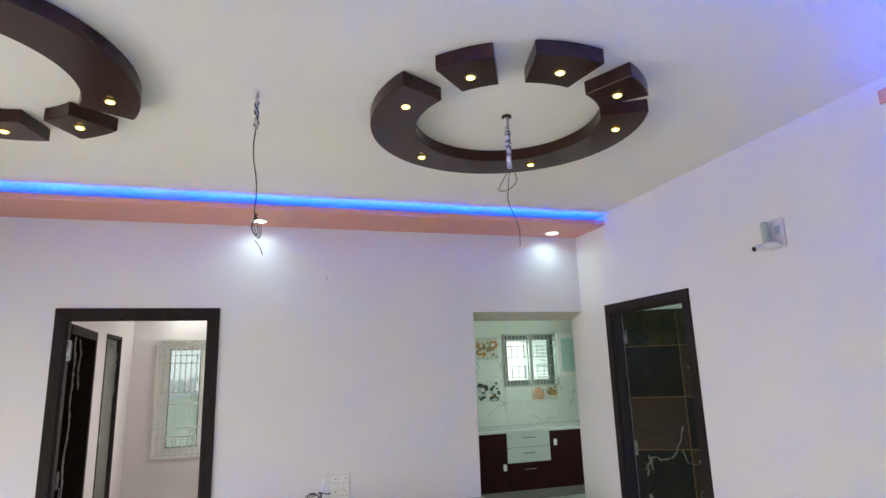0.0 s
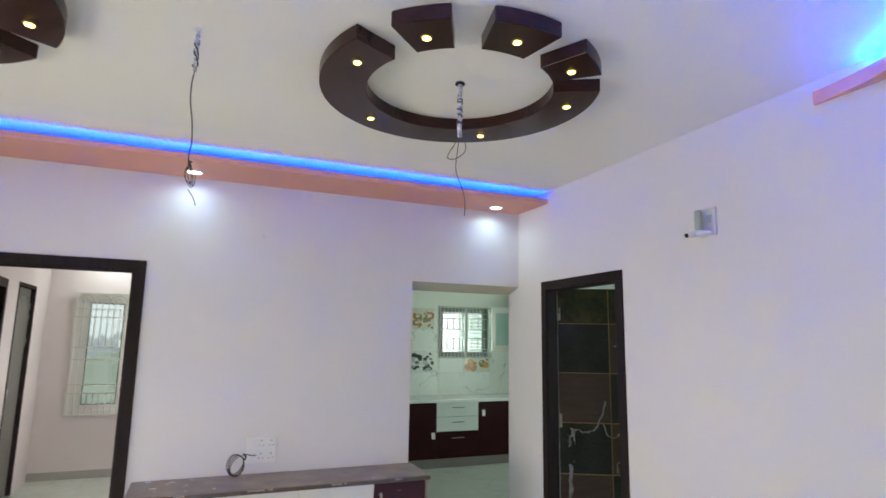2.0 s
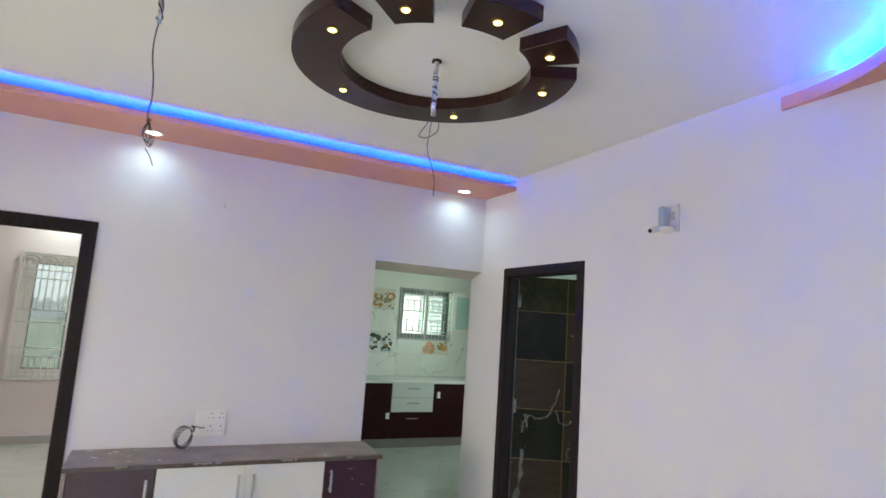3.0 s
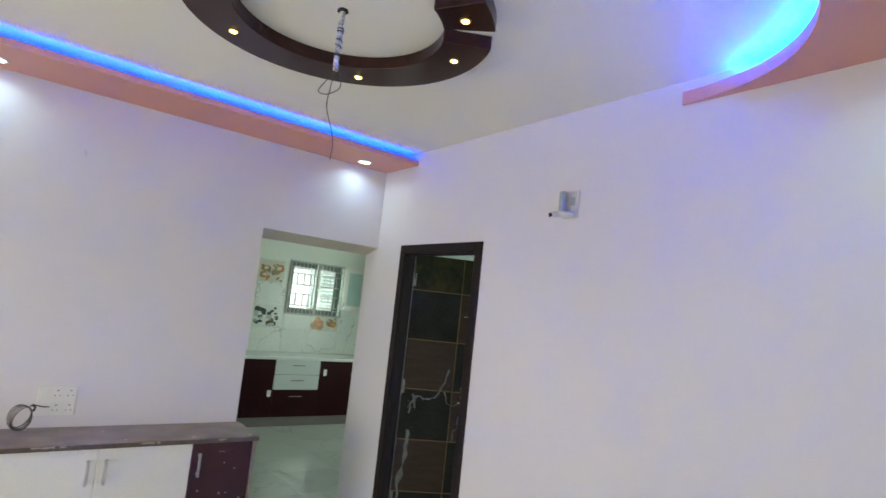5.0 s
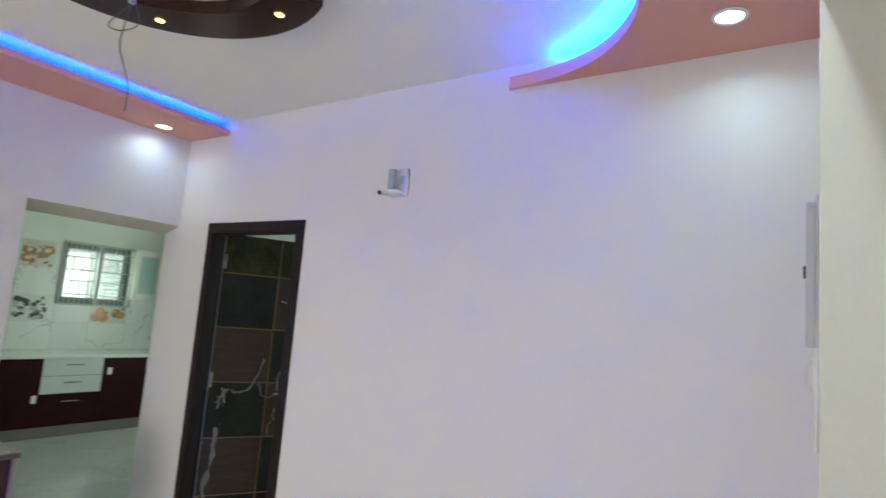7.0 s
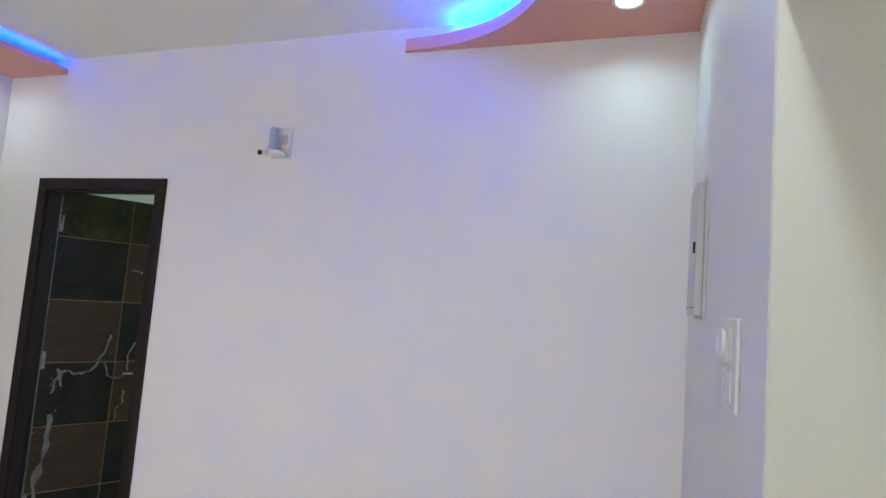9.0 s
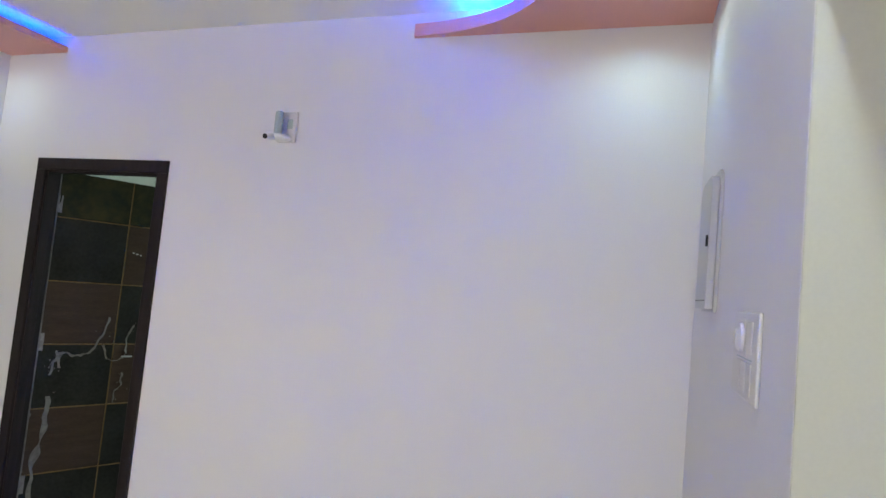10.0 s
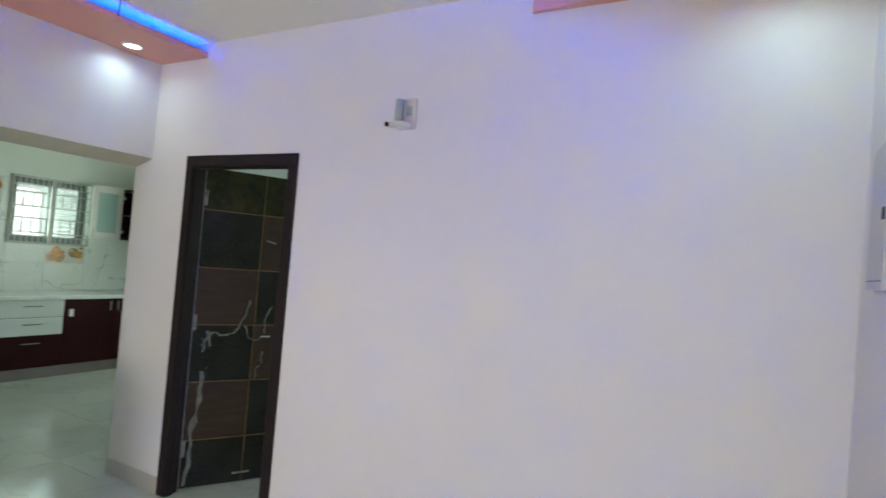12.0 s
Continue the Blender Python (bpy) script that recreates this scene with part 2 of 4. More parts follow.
M_BLUE = glow("blue_led_strip", (0.0, 0.050, 1.0), 58)
M_CYAN = glow("cyan_blue_led_strip", (0.0, 0.078, 1.0), 190)
# Emission for the two added boards that stand for bright sky.
M_SKY_GLOW = glow("overcast_sky_glow", (0.97, 0.98, 1.0), 0.46)
M_SKY_GLOW_FAR = glow("far_sky_glow", (0.95, 0.98, 1.0), 0.80)
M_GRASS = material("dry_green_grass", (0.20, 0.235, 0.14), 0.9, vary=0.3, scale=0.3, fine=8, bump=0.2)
# Trees glow evenly: distance haze is put into their colour.
M_TREES = glow("self_lit_far_trees", (0.86, 0.93, 0.95), 0.33)


# ---- mesh helpers ----
def mesh_object(name, bm, mat, parent=None, label="", smooth=False):
    bmesh.ops.recalc_face_normals(bm, faces=bm.faces)
    if smooth:
        for f in bm.faces:
            f.smooth = True
    data = bpy.data.meshes.new(name)
    bm.to_mesh(data)
    bm.free()
    data.materials.append(mat)
    ob = new(name, data)
    if parent:
        ob.parent = parent
    return tagged(ob, label=label)


def part(name, bm, mat, parent, label="", smooth=False):
    return mesh_object(name, bm, mat, parent, label, smooth)


def empty(name, m, label, category, group=""):
    ob = new(name)
    ob.empty_display_size = 0.1
    ob.matrix_world = m
    return tagged(ob, label=label, category=category, group=group)


def box(bm, x0, x1, y0, y1, z0, z1, bevel=0.0, seg=2):
    """A box in bm, its edges rounded by bevel."""
    geo = bmesh.ops.create_cube(bm, size=1, matrix=Matrix.Translation(((x0 + x1) / 2, (y0 + y1) / 2, (z0 + z1) / 2)) @ Matrix.Diagonal((abs(x1 - x0), abs(y1 - y0), abs(z1 - z0), 1)))
    if bevel:
        es = {e for v in geo["verts"] for e in v.link_edges}
        bmesh.ops.bevel(bm, geom=list(es), offset=bevel, segments=seg, affect="EDGES", profile=0.5)
    return bm


def boxes(*rows, bevel=0.0):
    bm = bmesh.new()
    for r in rows:
        box(bm, *r, bevel=bevel)
    return bm


def prism(points, axis, a, b, bevel=0.0):
    """A flat outline pushed along an axis from a to b. Outline: xz for y, yz for x, xy for z."""
    bm = bmesh.new()
    put = {"y": lambda p, h: (p[0], h, p[1]), "x": lambda p, h: (h, p[0], p[1]), "z": lambda p, h: (p[0], p[1], h)}[axis]
    lo = [bm.verts.new(put(p, a)) for p in points]
    hi = [bm.verts.new(put(p, b)) for p in points]
    bm.faces.new(lo)
    bm.faces.new(hi)
    k = len(points)
    for i in range(k):
        bm.faces.new((lo[i], lo[(i + 1) % k], hi[(i + 1) % k], hi[i]))
    if bevel:
        bmesh.ops.recalc_face_normals(bm, faces=bm.faces)
        bmesh.ops.bevel(bm, geom=list(bm.edges), offset=bevel, segments=2, affect="EDGES", profile=0.5)
    return bm


def rod(bm, a, b, r, sides=10, r2=None):
    a, b = Vector(a), Vector(b)
    turn = (b - a).to_track_quat("Z", "Y").to_matrix().to_4x4()
    bmesh.ops.create_cone(bm, cap_ends=True, segments=sides, radius1=r, radius2=r if r2 is None else r2, depth=(b - a).length, matrix=Matrix.Translation((a + b) / 2) @ turn)
    return bm


def tube(name, points, r, mat, parent=None, label="", sides=8):
    """A round wire through the points, softened between them."""
    pts = [Vector(p) for p in points]
    fine = []
    for i in range(len(pts) - 1):
        p0, p1, p2, p3 = pts[max(i - 1, 0)], pts[i], pts[i + 1], pts[min(i + 2, len(pts) - 1)]
        for k in range(6):
            t = k / 6
            fine.append(0.5 * (2 * p1 + (p2 - p0) * t + (2 * p0 - 5 * p1 + 4 * p2 - p3) * t * t + (3 * p1 - p0 - 3 * p2 + p3) * t ** 3))
    fine.append(pts[-1])
    bm = bmesh.new()
    rings = []
    for i, p in enumerate(fine):
        way = (fine[min(i + 1, len(fine) - 1)] - fine[max(i - 1, 0)]).normalized()
        side = way.orthogonal().normalized() if not rings else (last - way * last.dot(way)).normalized()
        last = side
        up = way.cross(side)
        rings.append([bm.verts.new(p + r * (math.cos(k * math.tau / sides) * side + math.sin(k * math.tau / sides) * up)) for k in range(sides)])
    for u, v in zip(rings, rings[1:]):
        for k in range(sides):
            bm.faces.new((u[k], u[(k + 1) % sides], v[(k + 1) % sides], v[k]))
    bm.faces.new(rings[0])
    bm.faces.new(rings[-1])
    return mesh_object(name, bm, mat, parent, label, smooth=True)


def ring_sector(cx, cy, r0, r1, a0, a1, z0, z1, steps=40, bevel=0.003):
    """A piece of a flat ring between two angles, in degrees."""
    arc = [radians(a0 + (a1 - a0) * i / steps) for i in range(steps + 1)]
    pts = [(cx + r1 * math.cos(a), cy + r1 * math.sin(a)) for a in arc] + [(cx + r0 * math.cos(a), cy + r0 * math.sin(a)) for a in reversed(arc)]
    return prism(pts, "z", z0, z1, bevel)


def setting(name, bm, mat, label, category):
    return tagged(mesh_object(name, bm, mat), label=label, category=category, kind="structure")


# ---- plan ----
CEIL, T = 2.802, 0.175
WEST, SOUTH = -6.0, -6.6
PIER_Y, PIER_X = -3.80, -1.358
D1 = (-3.761, -2.783, 2.121)
D2 = (-1.283, -0.356, 2.10)
KX0, KX1, KZ = -0.946, 0.0, 2.09
KY, KE, KW = 3.60, 2.20, -1.30
BY, BW = 3.85, -4.11
SX = 2.70
g = 0.03

setting("wall_north", prism([(WEST, 0), (D1[0] + g, 0), (D1[0] + g, D1[2] - g), (D1[1] - g, D1[2] - g), (D1[1] - g, 0), (KX0, 0), (KX0, KZ), (KX1, KZ), (KX1, CEIL), (WEST, CEIL)], "y", 0, T - 0.01),
        M_WALL, "lavender-white painted wall with a doorway and kitchen opening", "wall")
setting("lintel_trim", prism([(0.002, KZ - 0.001), (T - 0.002, KZ - 0.001), (T - 0.002, KZ - 0.055)], "x", KX0, KX1), M_LINTEL, "beige plastered underside of the kitchen opening", "lintel")
setting("wall_east", prism([(T, 0), (D2[1] - g, 0), (D2[1] - g, D2[2] - g), (D2[0] + g, D2[2] - g), (D2[0] + g, 0), (PIER_Y, 0), (PIER_Y, CEIL), (T, CEIL)], "x", 0, 0.15),
        M_WALL, "lavender-white painted wall with an open dark door", "wall")
setting("wall_pier", boxes((PIER_X, 0.15, PIER_Y - 0.9, PIER_Y, 0, CEIL)), M_WALL, "lavender-white wall pier carrying the switchboard", "wall")
# Thin skin that only carries the dimmed tone over the pier.
setting("wall_pier_reveal", boxes((PIER_X - 0.004, PIER_X, PIER_Y - 0.9, PIER_Y - 0.001, 0, 2.118)), M_WALL_DIM, "reveal of the wall pier, its dimmer light put into the colour", "wall")
setting("wall_header", boxes((-3.9, PIER_X, PIER_Y - 0.23, PIER_Y, 2.12, CEIL)), M_WALL, "painted beam over the wide opening of the hall", "beam")
# Out of view; the hole only houses the south fill lamp.
setting("wall_pier_west", boxes((WEST, -5.6, PIER_Y - 0.23, PIER_Y, 0, CEIL), (-4.2, -3.9, PIER_Y - 0.23, PIER_Y, 0, CEIL), (-5.6, -4.2, PIER_Y - 0.23, PIER_Y, 0, 0.6), (-5.6, -4.2, PIER_Y - 0.23, PIER_Y, 1.9, CEIL)), M_WALL, "plain unseen wall with an added opening for a fill lamp", "wall")
# Unseen wall; its opening is added for the west fill lamp.
setting("wall_west", boxes((WEST - T, WEST, SOUTH, -3.4, 0, CEIL), (WEST - T, WEST, -1.0, T, 0, CEIL), (WEST - T, WEST, -3.4, -1.0, 0, 0.40), (WEST - T, WEST, -3.4, -1.0, 1.75, CEIL)), M_WALL, "plain unseen wall with an added opening for a fill lamp", "wall")
setting("wall_entrance_east", boxes((PIER_X, PIER_X + 0.15, SOUTH, PIER_Y - 0.9, 0, CEIL)), M_WALL_DIM, "plain unseen entrance wall in the dimmed wall tone", "wall")
# Never in view; the gap is made for the entrance fill.
setting("wall_south", boxes((WEST, -4.2, SOUTH - T, SOUTH, 0, CEIL), (-1.8, PIER_X, SOUTH - T, SOUTH, 0, CEIL), (-4.2, -1.8, SOUTH - T, SOUTH, 2.4, CEIL), (-4.2, -1.8, SOUTH - T, SOUTH, 0, 0.3)), M_WALL, "plain unseen wall with an added gap for the entrance fill", "wall")
setting("ceiling", boxes((WEST, 0.15, SOUTH, T, CEIL, CEIL + 0.15)), M_CEIL, "white painted flat ceiling of the hall", "ceiling")

# kitchen shell
setting("wall_kitchen_south", boxes((0.15, SX, 0, T, 0, CEIL)), M_WALL_KIT, "pale painted kitchen wall", "wall")
# The opening left here is assumed, for the kitchen fill lamp.
setting("wall_kitchen_east", boxes((KE, KE + 0.15, T, 0.7, 0, CEIL), (KE, KE + 0.15, 1.7, KY, 0, CEIL), (KE, KE + 0.15, 0.7, 1.7, 0, 0.9), (KE, KE + 0.15, 0.7, 1.7, 2.1, CEIL)), M_WALL_KIT, "pale painted kitchen wall", "wall")
setting("wall_kitchen_west", boxes((KW - 0.15, KW, T, KY + T, 0, CEIL)), M_WALL_KIT, "pale painted partition wall", "wall")
WX0, WX1, WZ0, WZ1 = 0.785, 1.595, 1.39, 2.135
setting("wall_kitchen_north", boxes((KW, WX0, KY, KY + T, 0, CEIL), (WX1, KE + 0.15, KY, KY + T, 0, CEIL), (WX0, WX1, KY, KY + T, 0, WZ0), (WX0, WX1, KY, KY + T, WZ1, CEIL)), M_WALL_KIT, "pale painted kitchen wall with a window", "wall")
setting("ceiling_kitchen", boxes((KW - 0.15, KE + 0.15, T, KY + T, CEIL, CEIL + 0.15)), M_CEIL, "white painted kitchen ceiling", "ceiling")

# bedroom shell
BX0, BX1, BZ0, BZ1 = -3.80, -2.765, 0.70, 2.147
setting("wall_bedroom_west", prism([(T, 0), (2.64, 0), (2.64, 2.15), (3.27, 2.15), (3.27, 0), (BY, 0), (BY, CEIL), (T, CEIL)], "x", BW - 0.15, BW), M_WALL_BED, "cream painted bedroom wall with a grey door", "wall")
setting("wall_bedroom_north", boxes((BW - 0.15, BX0, BY, BY + T, 0, CEIL), (BX1, KW, BY, BY + T, 0, CEIL), (BX0, BX1, BY, BY + T, 0, BZ0), (BX0, BX1, BY, BY + T, BZ1, CEIL)), M_WALL_BED, "cream painted bedroom wall with a barred window", "wall")
setting("wall_bedroom_east", boxes((KW - 0.30, KW - 0.152, T, BY, 0, CEIL)), M_WALL_BED, "cream painted partition wall", "wall")
setting("ceiling_bedroom", boxes((BW - 0.15, KW - 0.15, T, BY + T, CEIL, CEIL + 0.15)), M_CEIL, "white painted bedroom ceiling", "ceiling")
setting("wall_bathroom", boxes((BW - 0.95, BW - 0.90, 2.4, BY, 0, CEIL)), M_WALL_BED, "plain wall behind the grey door", "wall")

# side room behind the open dark door
setting("wall_side_east", boxes((SX, SX + T, -3.35, T, 0, CEIL)), M_WALL_KIT, "pale painted wall of the side room", "wall")
# Unseen wall, opened only to hold the side room fill.
setting("wall_side_south", boxes((0.15, 0.95, -3.35, -3.2, 0, CEIL), (2.05, SX, -3.35, -3.2, 0, CEIL), (0.95, 2.05, -3.35, -3.2, 0, 0.95), (0.95, 2.05, -3.35, -3.2, 2.2, CEIL)), M_WALL_KIT, "pale painted wall of the side room", "wall")
setting("ceiling_side", boxes((0.15, SX + T, -3.35, T, CEIL, CEIL + 0.15)), M_CEIL, "white painted ceiling of the side room", "ceiling")

FLOOR = setting("floor", boxes((WEST - 0.2, SX + 0.2, SOUTH - 0.2, BY + 0.2, -0.15, -0.004)), M_GROUT, "floor bed under glossy pale vitrified tiles", "floor")

# skirting
setting("baseboard_east", boxes((-0.012, 0, D2[1], T, 0, 0.10), (-0.012, 0, PIER_Y, D2[0], 0, 0.10)), M_SKIRT, "grey stone skirting strip", "skirting")
setting("baseboard_kitchen", boxes((0.15, KE, T, T + 0.012, 0, 0.10)), M_SKIRT, "grey stone skirting strip", "skirting")
setting("baseboard_bedroom", boxes((BW, KW - 0.3, BY - 0.012, BY, 0, 0.09)), M_SKIRT, "pale stone skirting strip", "skirting")


# ---- salmon soffits with blue cove light ----
def soffit_outline(inset=0.0):
    """Plan of the curved soffit: it sweeps out from the east wall and runs along the beam."""
    pts = []
    for i in range(33):
        u = i / 32
        # sweep: slow start along the wall, then a round bend
        a = u * math.pi / 2
        x = -0.02 - 0.09 * u - 0.70 * (1 - math.cos(a)) ** 1.15
        y = -2.58 - 0.77 * math.sin(a) ** 0.92
        pts.append((x, y))
    pts.append((-3.4, -3.35))
    if inset:
        moved = []
        for i, p in enumerate(pts):
            q0, q1 = Vector(pts[max(i - 1, 0)]), Vector(pts[min(i + 1, len(pts) - 1)])
            d = (q1 - q0).normalized()
            n = Vector((-d.y, d.x))
            moved.append((p[0] + n.x * inset, p[1] + n.y * inset))
        pts = moved
    return pts


def ribbon_prism(outer, inner, z0, z1):
    """A strip of even height between two plan lines."""
    bm = bmesh.new()
    cols = []
    for p, q in zip(outer, inner):
        cols.append([bm.verts.new((*p, z0)), bm.verts.new((*p, z1)), bm.verts.new((*q, z1)), bm.verts.new((*q, z0))])
    for a, b in zip(cols, cols[1:]):
        for k in range(4):
            bm.faces.new((a[k], a[(k + 1) % 4], b[(k + 1) % 4], b[k]))
    bm.faces.new(cols[0])
    bm.faces.new(cols[-1])
    return bm


SZ0, SZ1, LIP = 2.710, 2.722, 2.744
CZ0, CZ1, CLIP = 2.688, 2.700, 2.746
DOWN_W = 0.40
sof = empty("ceiling_soffit", pose(-2.6, -0.2, SZ0), "straight salmon-pink plaster soffit with blue cove light", "soffit")


def under(ob, parent):
    """Hang a mesh built in world coordinates under a placed Empty."""
    ob.parent = parent
    ob.matrix_parent_inverse = parent.matrix_world.inverted()
    return ob


tagged(sof, kind="structure")
under(mesh_object("board", boxes((WEST, -0.001, -0.450, -0.001, SZ0, SZ1)), M_PINK), sof)
under(mesh_object("lip", boxes((WEST, -0.001, -0.455, -0.430, SZ0 - 0.002, LIP), bevel=0.003), M_PINK), sof)
under(mesh_object("led_strip", boxes((WEST, -0.03, -0.424, -0.412, SZ1, SZ1 + 0.005)), M_BLUE, label="glowing blue light strip"), sof)

cur = empty("ceiling_soffit", pose(-0.5, -3.6, CZ0), "curved salmon-pink plaster soffit with blue cove light", "soffit")
tagged(cur, kind="structure")
line = soffit_outline()
under(mesh_object("board", prism(line + [(-3.4, PIER_Y + 0.001), (-0.001, PIER_Y + 0.001), (-0.001, -2.575)], "z", CZ0, CZ1), M_PINK), cur)
under(mesh_object("lip", ribbon_prism(line, soffit_outline(0.012), CZ1, CLIP), M_PINK), cur)
under(mesh_object("led_strip", ribbon_prism(soffit_outline(0.026)[6:], soffit_outline(0.040)[6:], CLIP - 0.003, CLIP + 0.006), M_CYAN, label="glowing cyan-blue light strip"), cur)


def downlight(x, y, z, watts, color=COOL):
    d = empty("downlight", pose(x, y, z), "round recessed white ceiling downlight, lit", "downlight", "recessed downlights")
    bm = bmesh.new()
    n = 28
    rings = [[bm.verts.new((r * math.cos(i * math.tau / n), r * math.sin(i * math.tau / n), h)) for i in range(n)] for r, h in ((0.058, -0.001), (0.056, -0.006), (0.046, -0.007), (0.042, 0.0), (0.04, 0.012))]
    for a, b in zip(rings, rings[1:]):
        for i in range(n):
            bm.faces.new((a[i], a[(i + 1) % n], b[(i + 1) % n], b[i]))
    part("trim_ring", bm, M_WHITE, d, smooth=True)
    bm = bmesh.new()
    bmesh.ops.create_circle(bm, cap_ends=True, segments=28, radius=0.043, matrix=Matrix.Translation((0, 0, -0.003)))
    part("diffuser", bm, M_SPOT, d, "glowing white diffuser")
    disc_lamp("downlight_lamp", (x, y, z - 0.012), 0.10, watts, color, 150)
    return d


downlight(-2.545, -0.160, SZ0, DOWN_W)
downlight(-0.295, -0.150, SZ0, DOWN_W)
downlight(-0.280, -3.545, CZ0, 0.62)
downlight(-1.950, -3.657, CZ0, 3.6, (0.86, 1.0, 0.93))
downlight(-3.45, 3.55, CEIL, 2.8, (0.92, 1.0, 0.95))
# Added, unseen: second bedroom lamp that brightens the far wall.
downlight(-2.4, 1.6, CEIL, 7.5, (1.0, 0.94, 0.93))


# ---- ceiling ornaments ----
def ceiling_ring(cx, cy, turn):
    r0, r1, zb = 0.42, 0.625, CEIL - 0.062
    d = empty("ceiling_ornament", pose(cx, cy, CEIL, 0, 0, turn), "dark walnut broken-ring ceiling ornament with small warm spotlights", "ceiling ornament", "ceiling ornaments")
    for name, a0, a1 in (("arc", -29, 208), ("wedge", -137.5, -117), ("wedge", -103, -77.5), ("wedge", -63, -43)):
        part(name, ring_sector(0, 0, r0, r1, a0, a1, zb - CEIL, -0.002, 96 if a1 - a0 > 90 else 10), M_RING, d)
    for a in (-166.8, -128, -90, -51.8, -11.7, 52.8, 124.8):
        x, y = 0.518 * math.cos(radians(a)), 0.518 * math.sin(radians(a))
        bm = bmesh.new()
        bmesh.ops.create_cone(bm, cap_ends=True, segments=20, radius1=0.021, radius2=0.024, depth=0.005, matrix=Matrix.Translation((x, y, zb - CEIL - 0.0025)))
        s = part("spotlight", bm, M_GOLD, d, "small brass-rimmed spotlight")
        bm = bmesh.new()
        bmesh.ops.create_uvsphere(bm, u_segments=16, v_segments=8, radius=0.0165, matrix=Matrix.Translation((x, y, zb - CEIL - 0.005)) @ Matrix.Diagonal((1, 1, 0.45, 1)))
        part("lens", bm, M_LED, s, "glowing warm domed lens", smooth=True)
    return d


ceiling_ring(-1.424, -1.908, 0)
ceiling_ring(-3.580, -1.929, 180)


def fan_hook(x, y, drop, coil):
    """An unused ceiling fan hook with wrapped rod and hanging wire."""
    d = empty("fan_hook", pose(x, y, CEIL), "unused steel ceiling fan hook with hanging loose wires", "fan hook", "fan hooks")
    bm = bmesh.new()
    bmesh.ops.create_cone(bm, cap_ends=True, segments=20, radius1=0.016 if coil else 0.023, radius2=0.014 if coil else 0.021, depth=0.008, matrix=Matrix.Translation((0, 0, -0.004)))
    part("rose", bm, M_WHITE if coil else M_BLACK, d, smooth=False)
    bm = bmesh.new()
    loops = []
    for k in range(27):
        z = -0.01 - (drop - 0.01) * k / 26
        r = (0.0075 if coil else 0.0105) + 0.0025 * noise.noise((k * 0.9, x, 3))
        ox, oy = 0.0012 * math.sin(k * 0.8), 0.0012 * math.cos(k * 1.1)
        loops.append([bm.verts.new((ox + r * (1 + 0.3 * noise.noise((k * 0.7, j, 7))) * math.cos(j * math.tau / 9), oy + r * math.sin(j * math.tau / 9), z)) for j in range(9)])
    for u, v in zip(loops, loops[1:]):
        for j in range(9):
            bm.faces.new((u[j], u[(j + 1) % 9], v[(j + 1) % 9], v[j]))
    bm.faces.new(loops[0])
    bm.faces.new(loops[-1])
    part("wrapped_rod", bm, M_FOIL, d)
    if coil:
        for ph in (0.0, 2.2):
            tube("twisted_wire", [((0.006 + 0.006 * math.sin(i * 0.9 + ph) ** 2) * math.cos(i * 0.85 + ph), 0.010 * math.sin(i * 0.85 + ph), -0.045 - i * (drop - 0.06) / 9) for i in range(10)], 0.0034, M_WIRE, d)
    else:
        for z0, z1 in ((0.075, 0.10), (0.115, 0.165), (0.185, 0.20)):
            tube("wire_wrap", [(0.0118 * math.cos(i * 1.2), 0.0118 * math.sin(i * 1.2), -z0 - i * (z1 - z0) / 11) for i in range(12)], 0.0028, M_WIRE, d)
    if coil:
        tube("wire", [(0, 0, -drop), (-0.006, 0, -drop - 0.06), (-0.004, 0, -drop - 0.13), (0.007, 0, -drop - 0.20), (0.012, 0, -drop - 0.28), (0.006, 0, -drop - 0.33), (0.010, 0.004, -drop - 0.375)], 0.0025, M_WIRE, d)
        for q, (wl, wr, deep, lean) in enumerate(((0.014, 0.004, 0.080, 0.008), (0.011, 0.010, 0.092, 0.012), (0.004, 0.016, 0.086, 0.016))):
            oy = 0.005 * (q - 1.0)
            tube("wire_coil", [(0.012, oy, -drop - 0.362), (0.010 - wl * 0.7, oy, -drop - 0.362 - deep * 0.35), (0.010 - wl + lean * 0.4, oy * 1.6, -drop - 0.362 - deep * 0.7), (0.012 + lean, oy, -drop - 0.362 - deep), (0.014 + wr + lean * 0.3, -oy, -drop - 0.362 - deep * 0.62), (0.013 + wr * 0.5, -oy, -drop - 0.362 - deep * 0.25), (0.013, 0, -drop - 0.362)], 0.0015, M_WIRE, d)
        tube("knot", [(0.006, 0.004, -drop - 0.352), (0.018, -0.004, -drop - 0.358), (0.006, -0.004, -drop - 0.364), (0.018, 0.004, -drop - 0.370)], 0.0026, M_WIRE, d)
        tube("wire_end", [(0.012, 0, -drop - 0.46), (0.03, 0, -drop - 0.485), (0.042, 0.01, -drop - 0.515)], 0.0018, M_WIRE, d)
    else:
        tube("wire_loop", [(0, 0, -drop), (-0.03, 0, -drop - 0.05), (-0.055, 0.01, -drop - 0.10), (-0.02, 0.0, -drop - 0.105), (0.03, 0, -drop - 0.06), (0.02, 0, -drop)], 0.0018, M_WIRE, d)
        tube("wire", [(0, 0, -drop), (-0.012, 0, -drop - 0.09), (-0.015, 0, -drop - 0.16), (0.02, 0, -drop - 0.25), (0.03, 0, -drop - 0.30), (0.028, 0, -drop - 0.36)], 0.0018, M_WIRE, d)
    return d


fan_hook(-1.420, -1.905, 0.258, False)
fan_hook(-2.522, -1.905, 0.17, True)


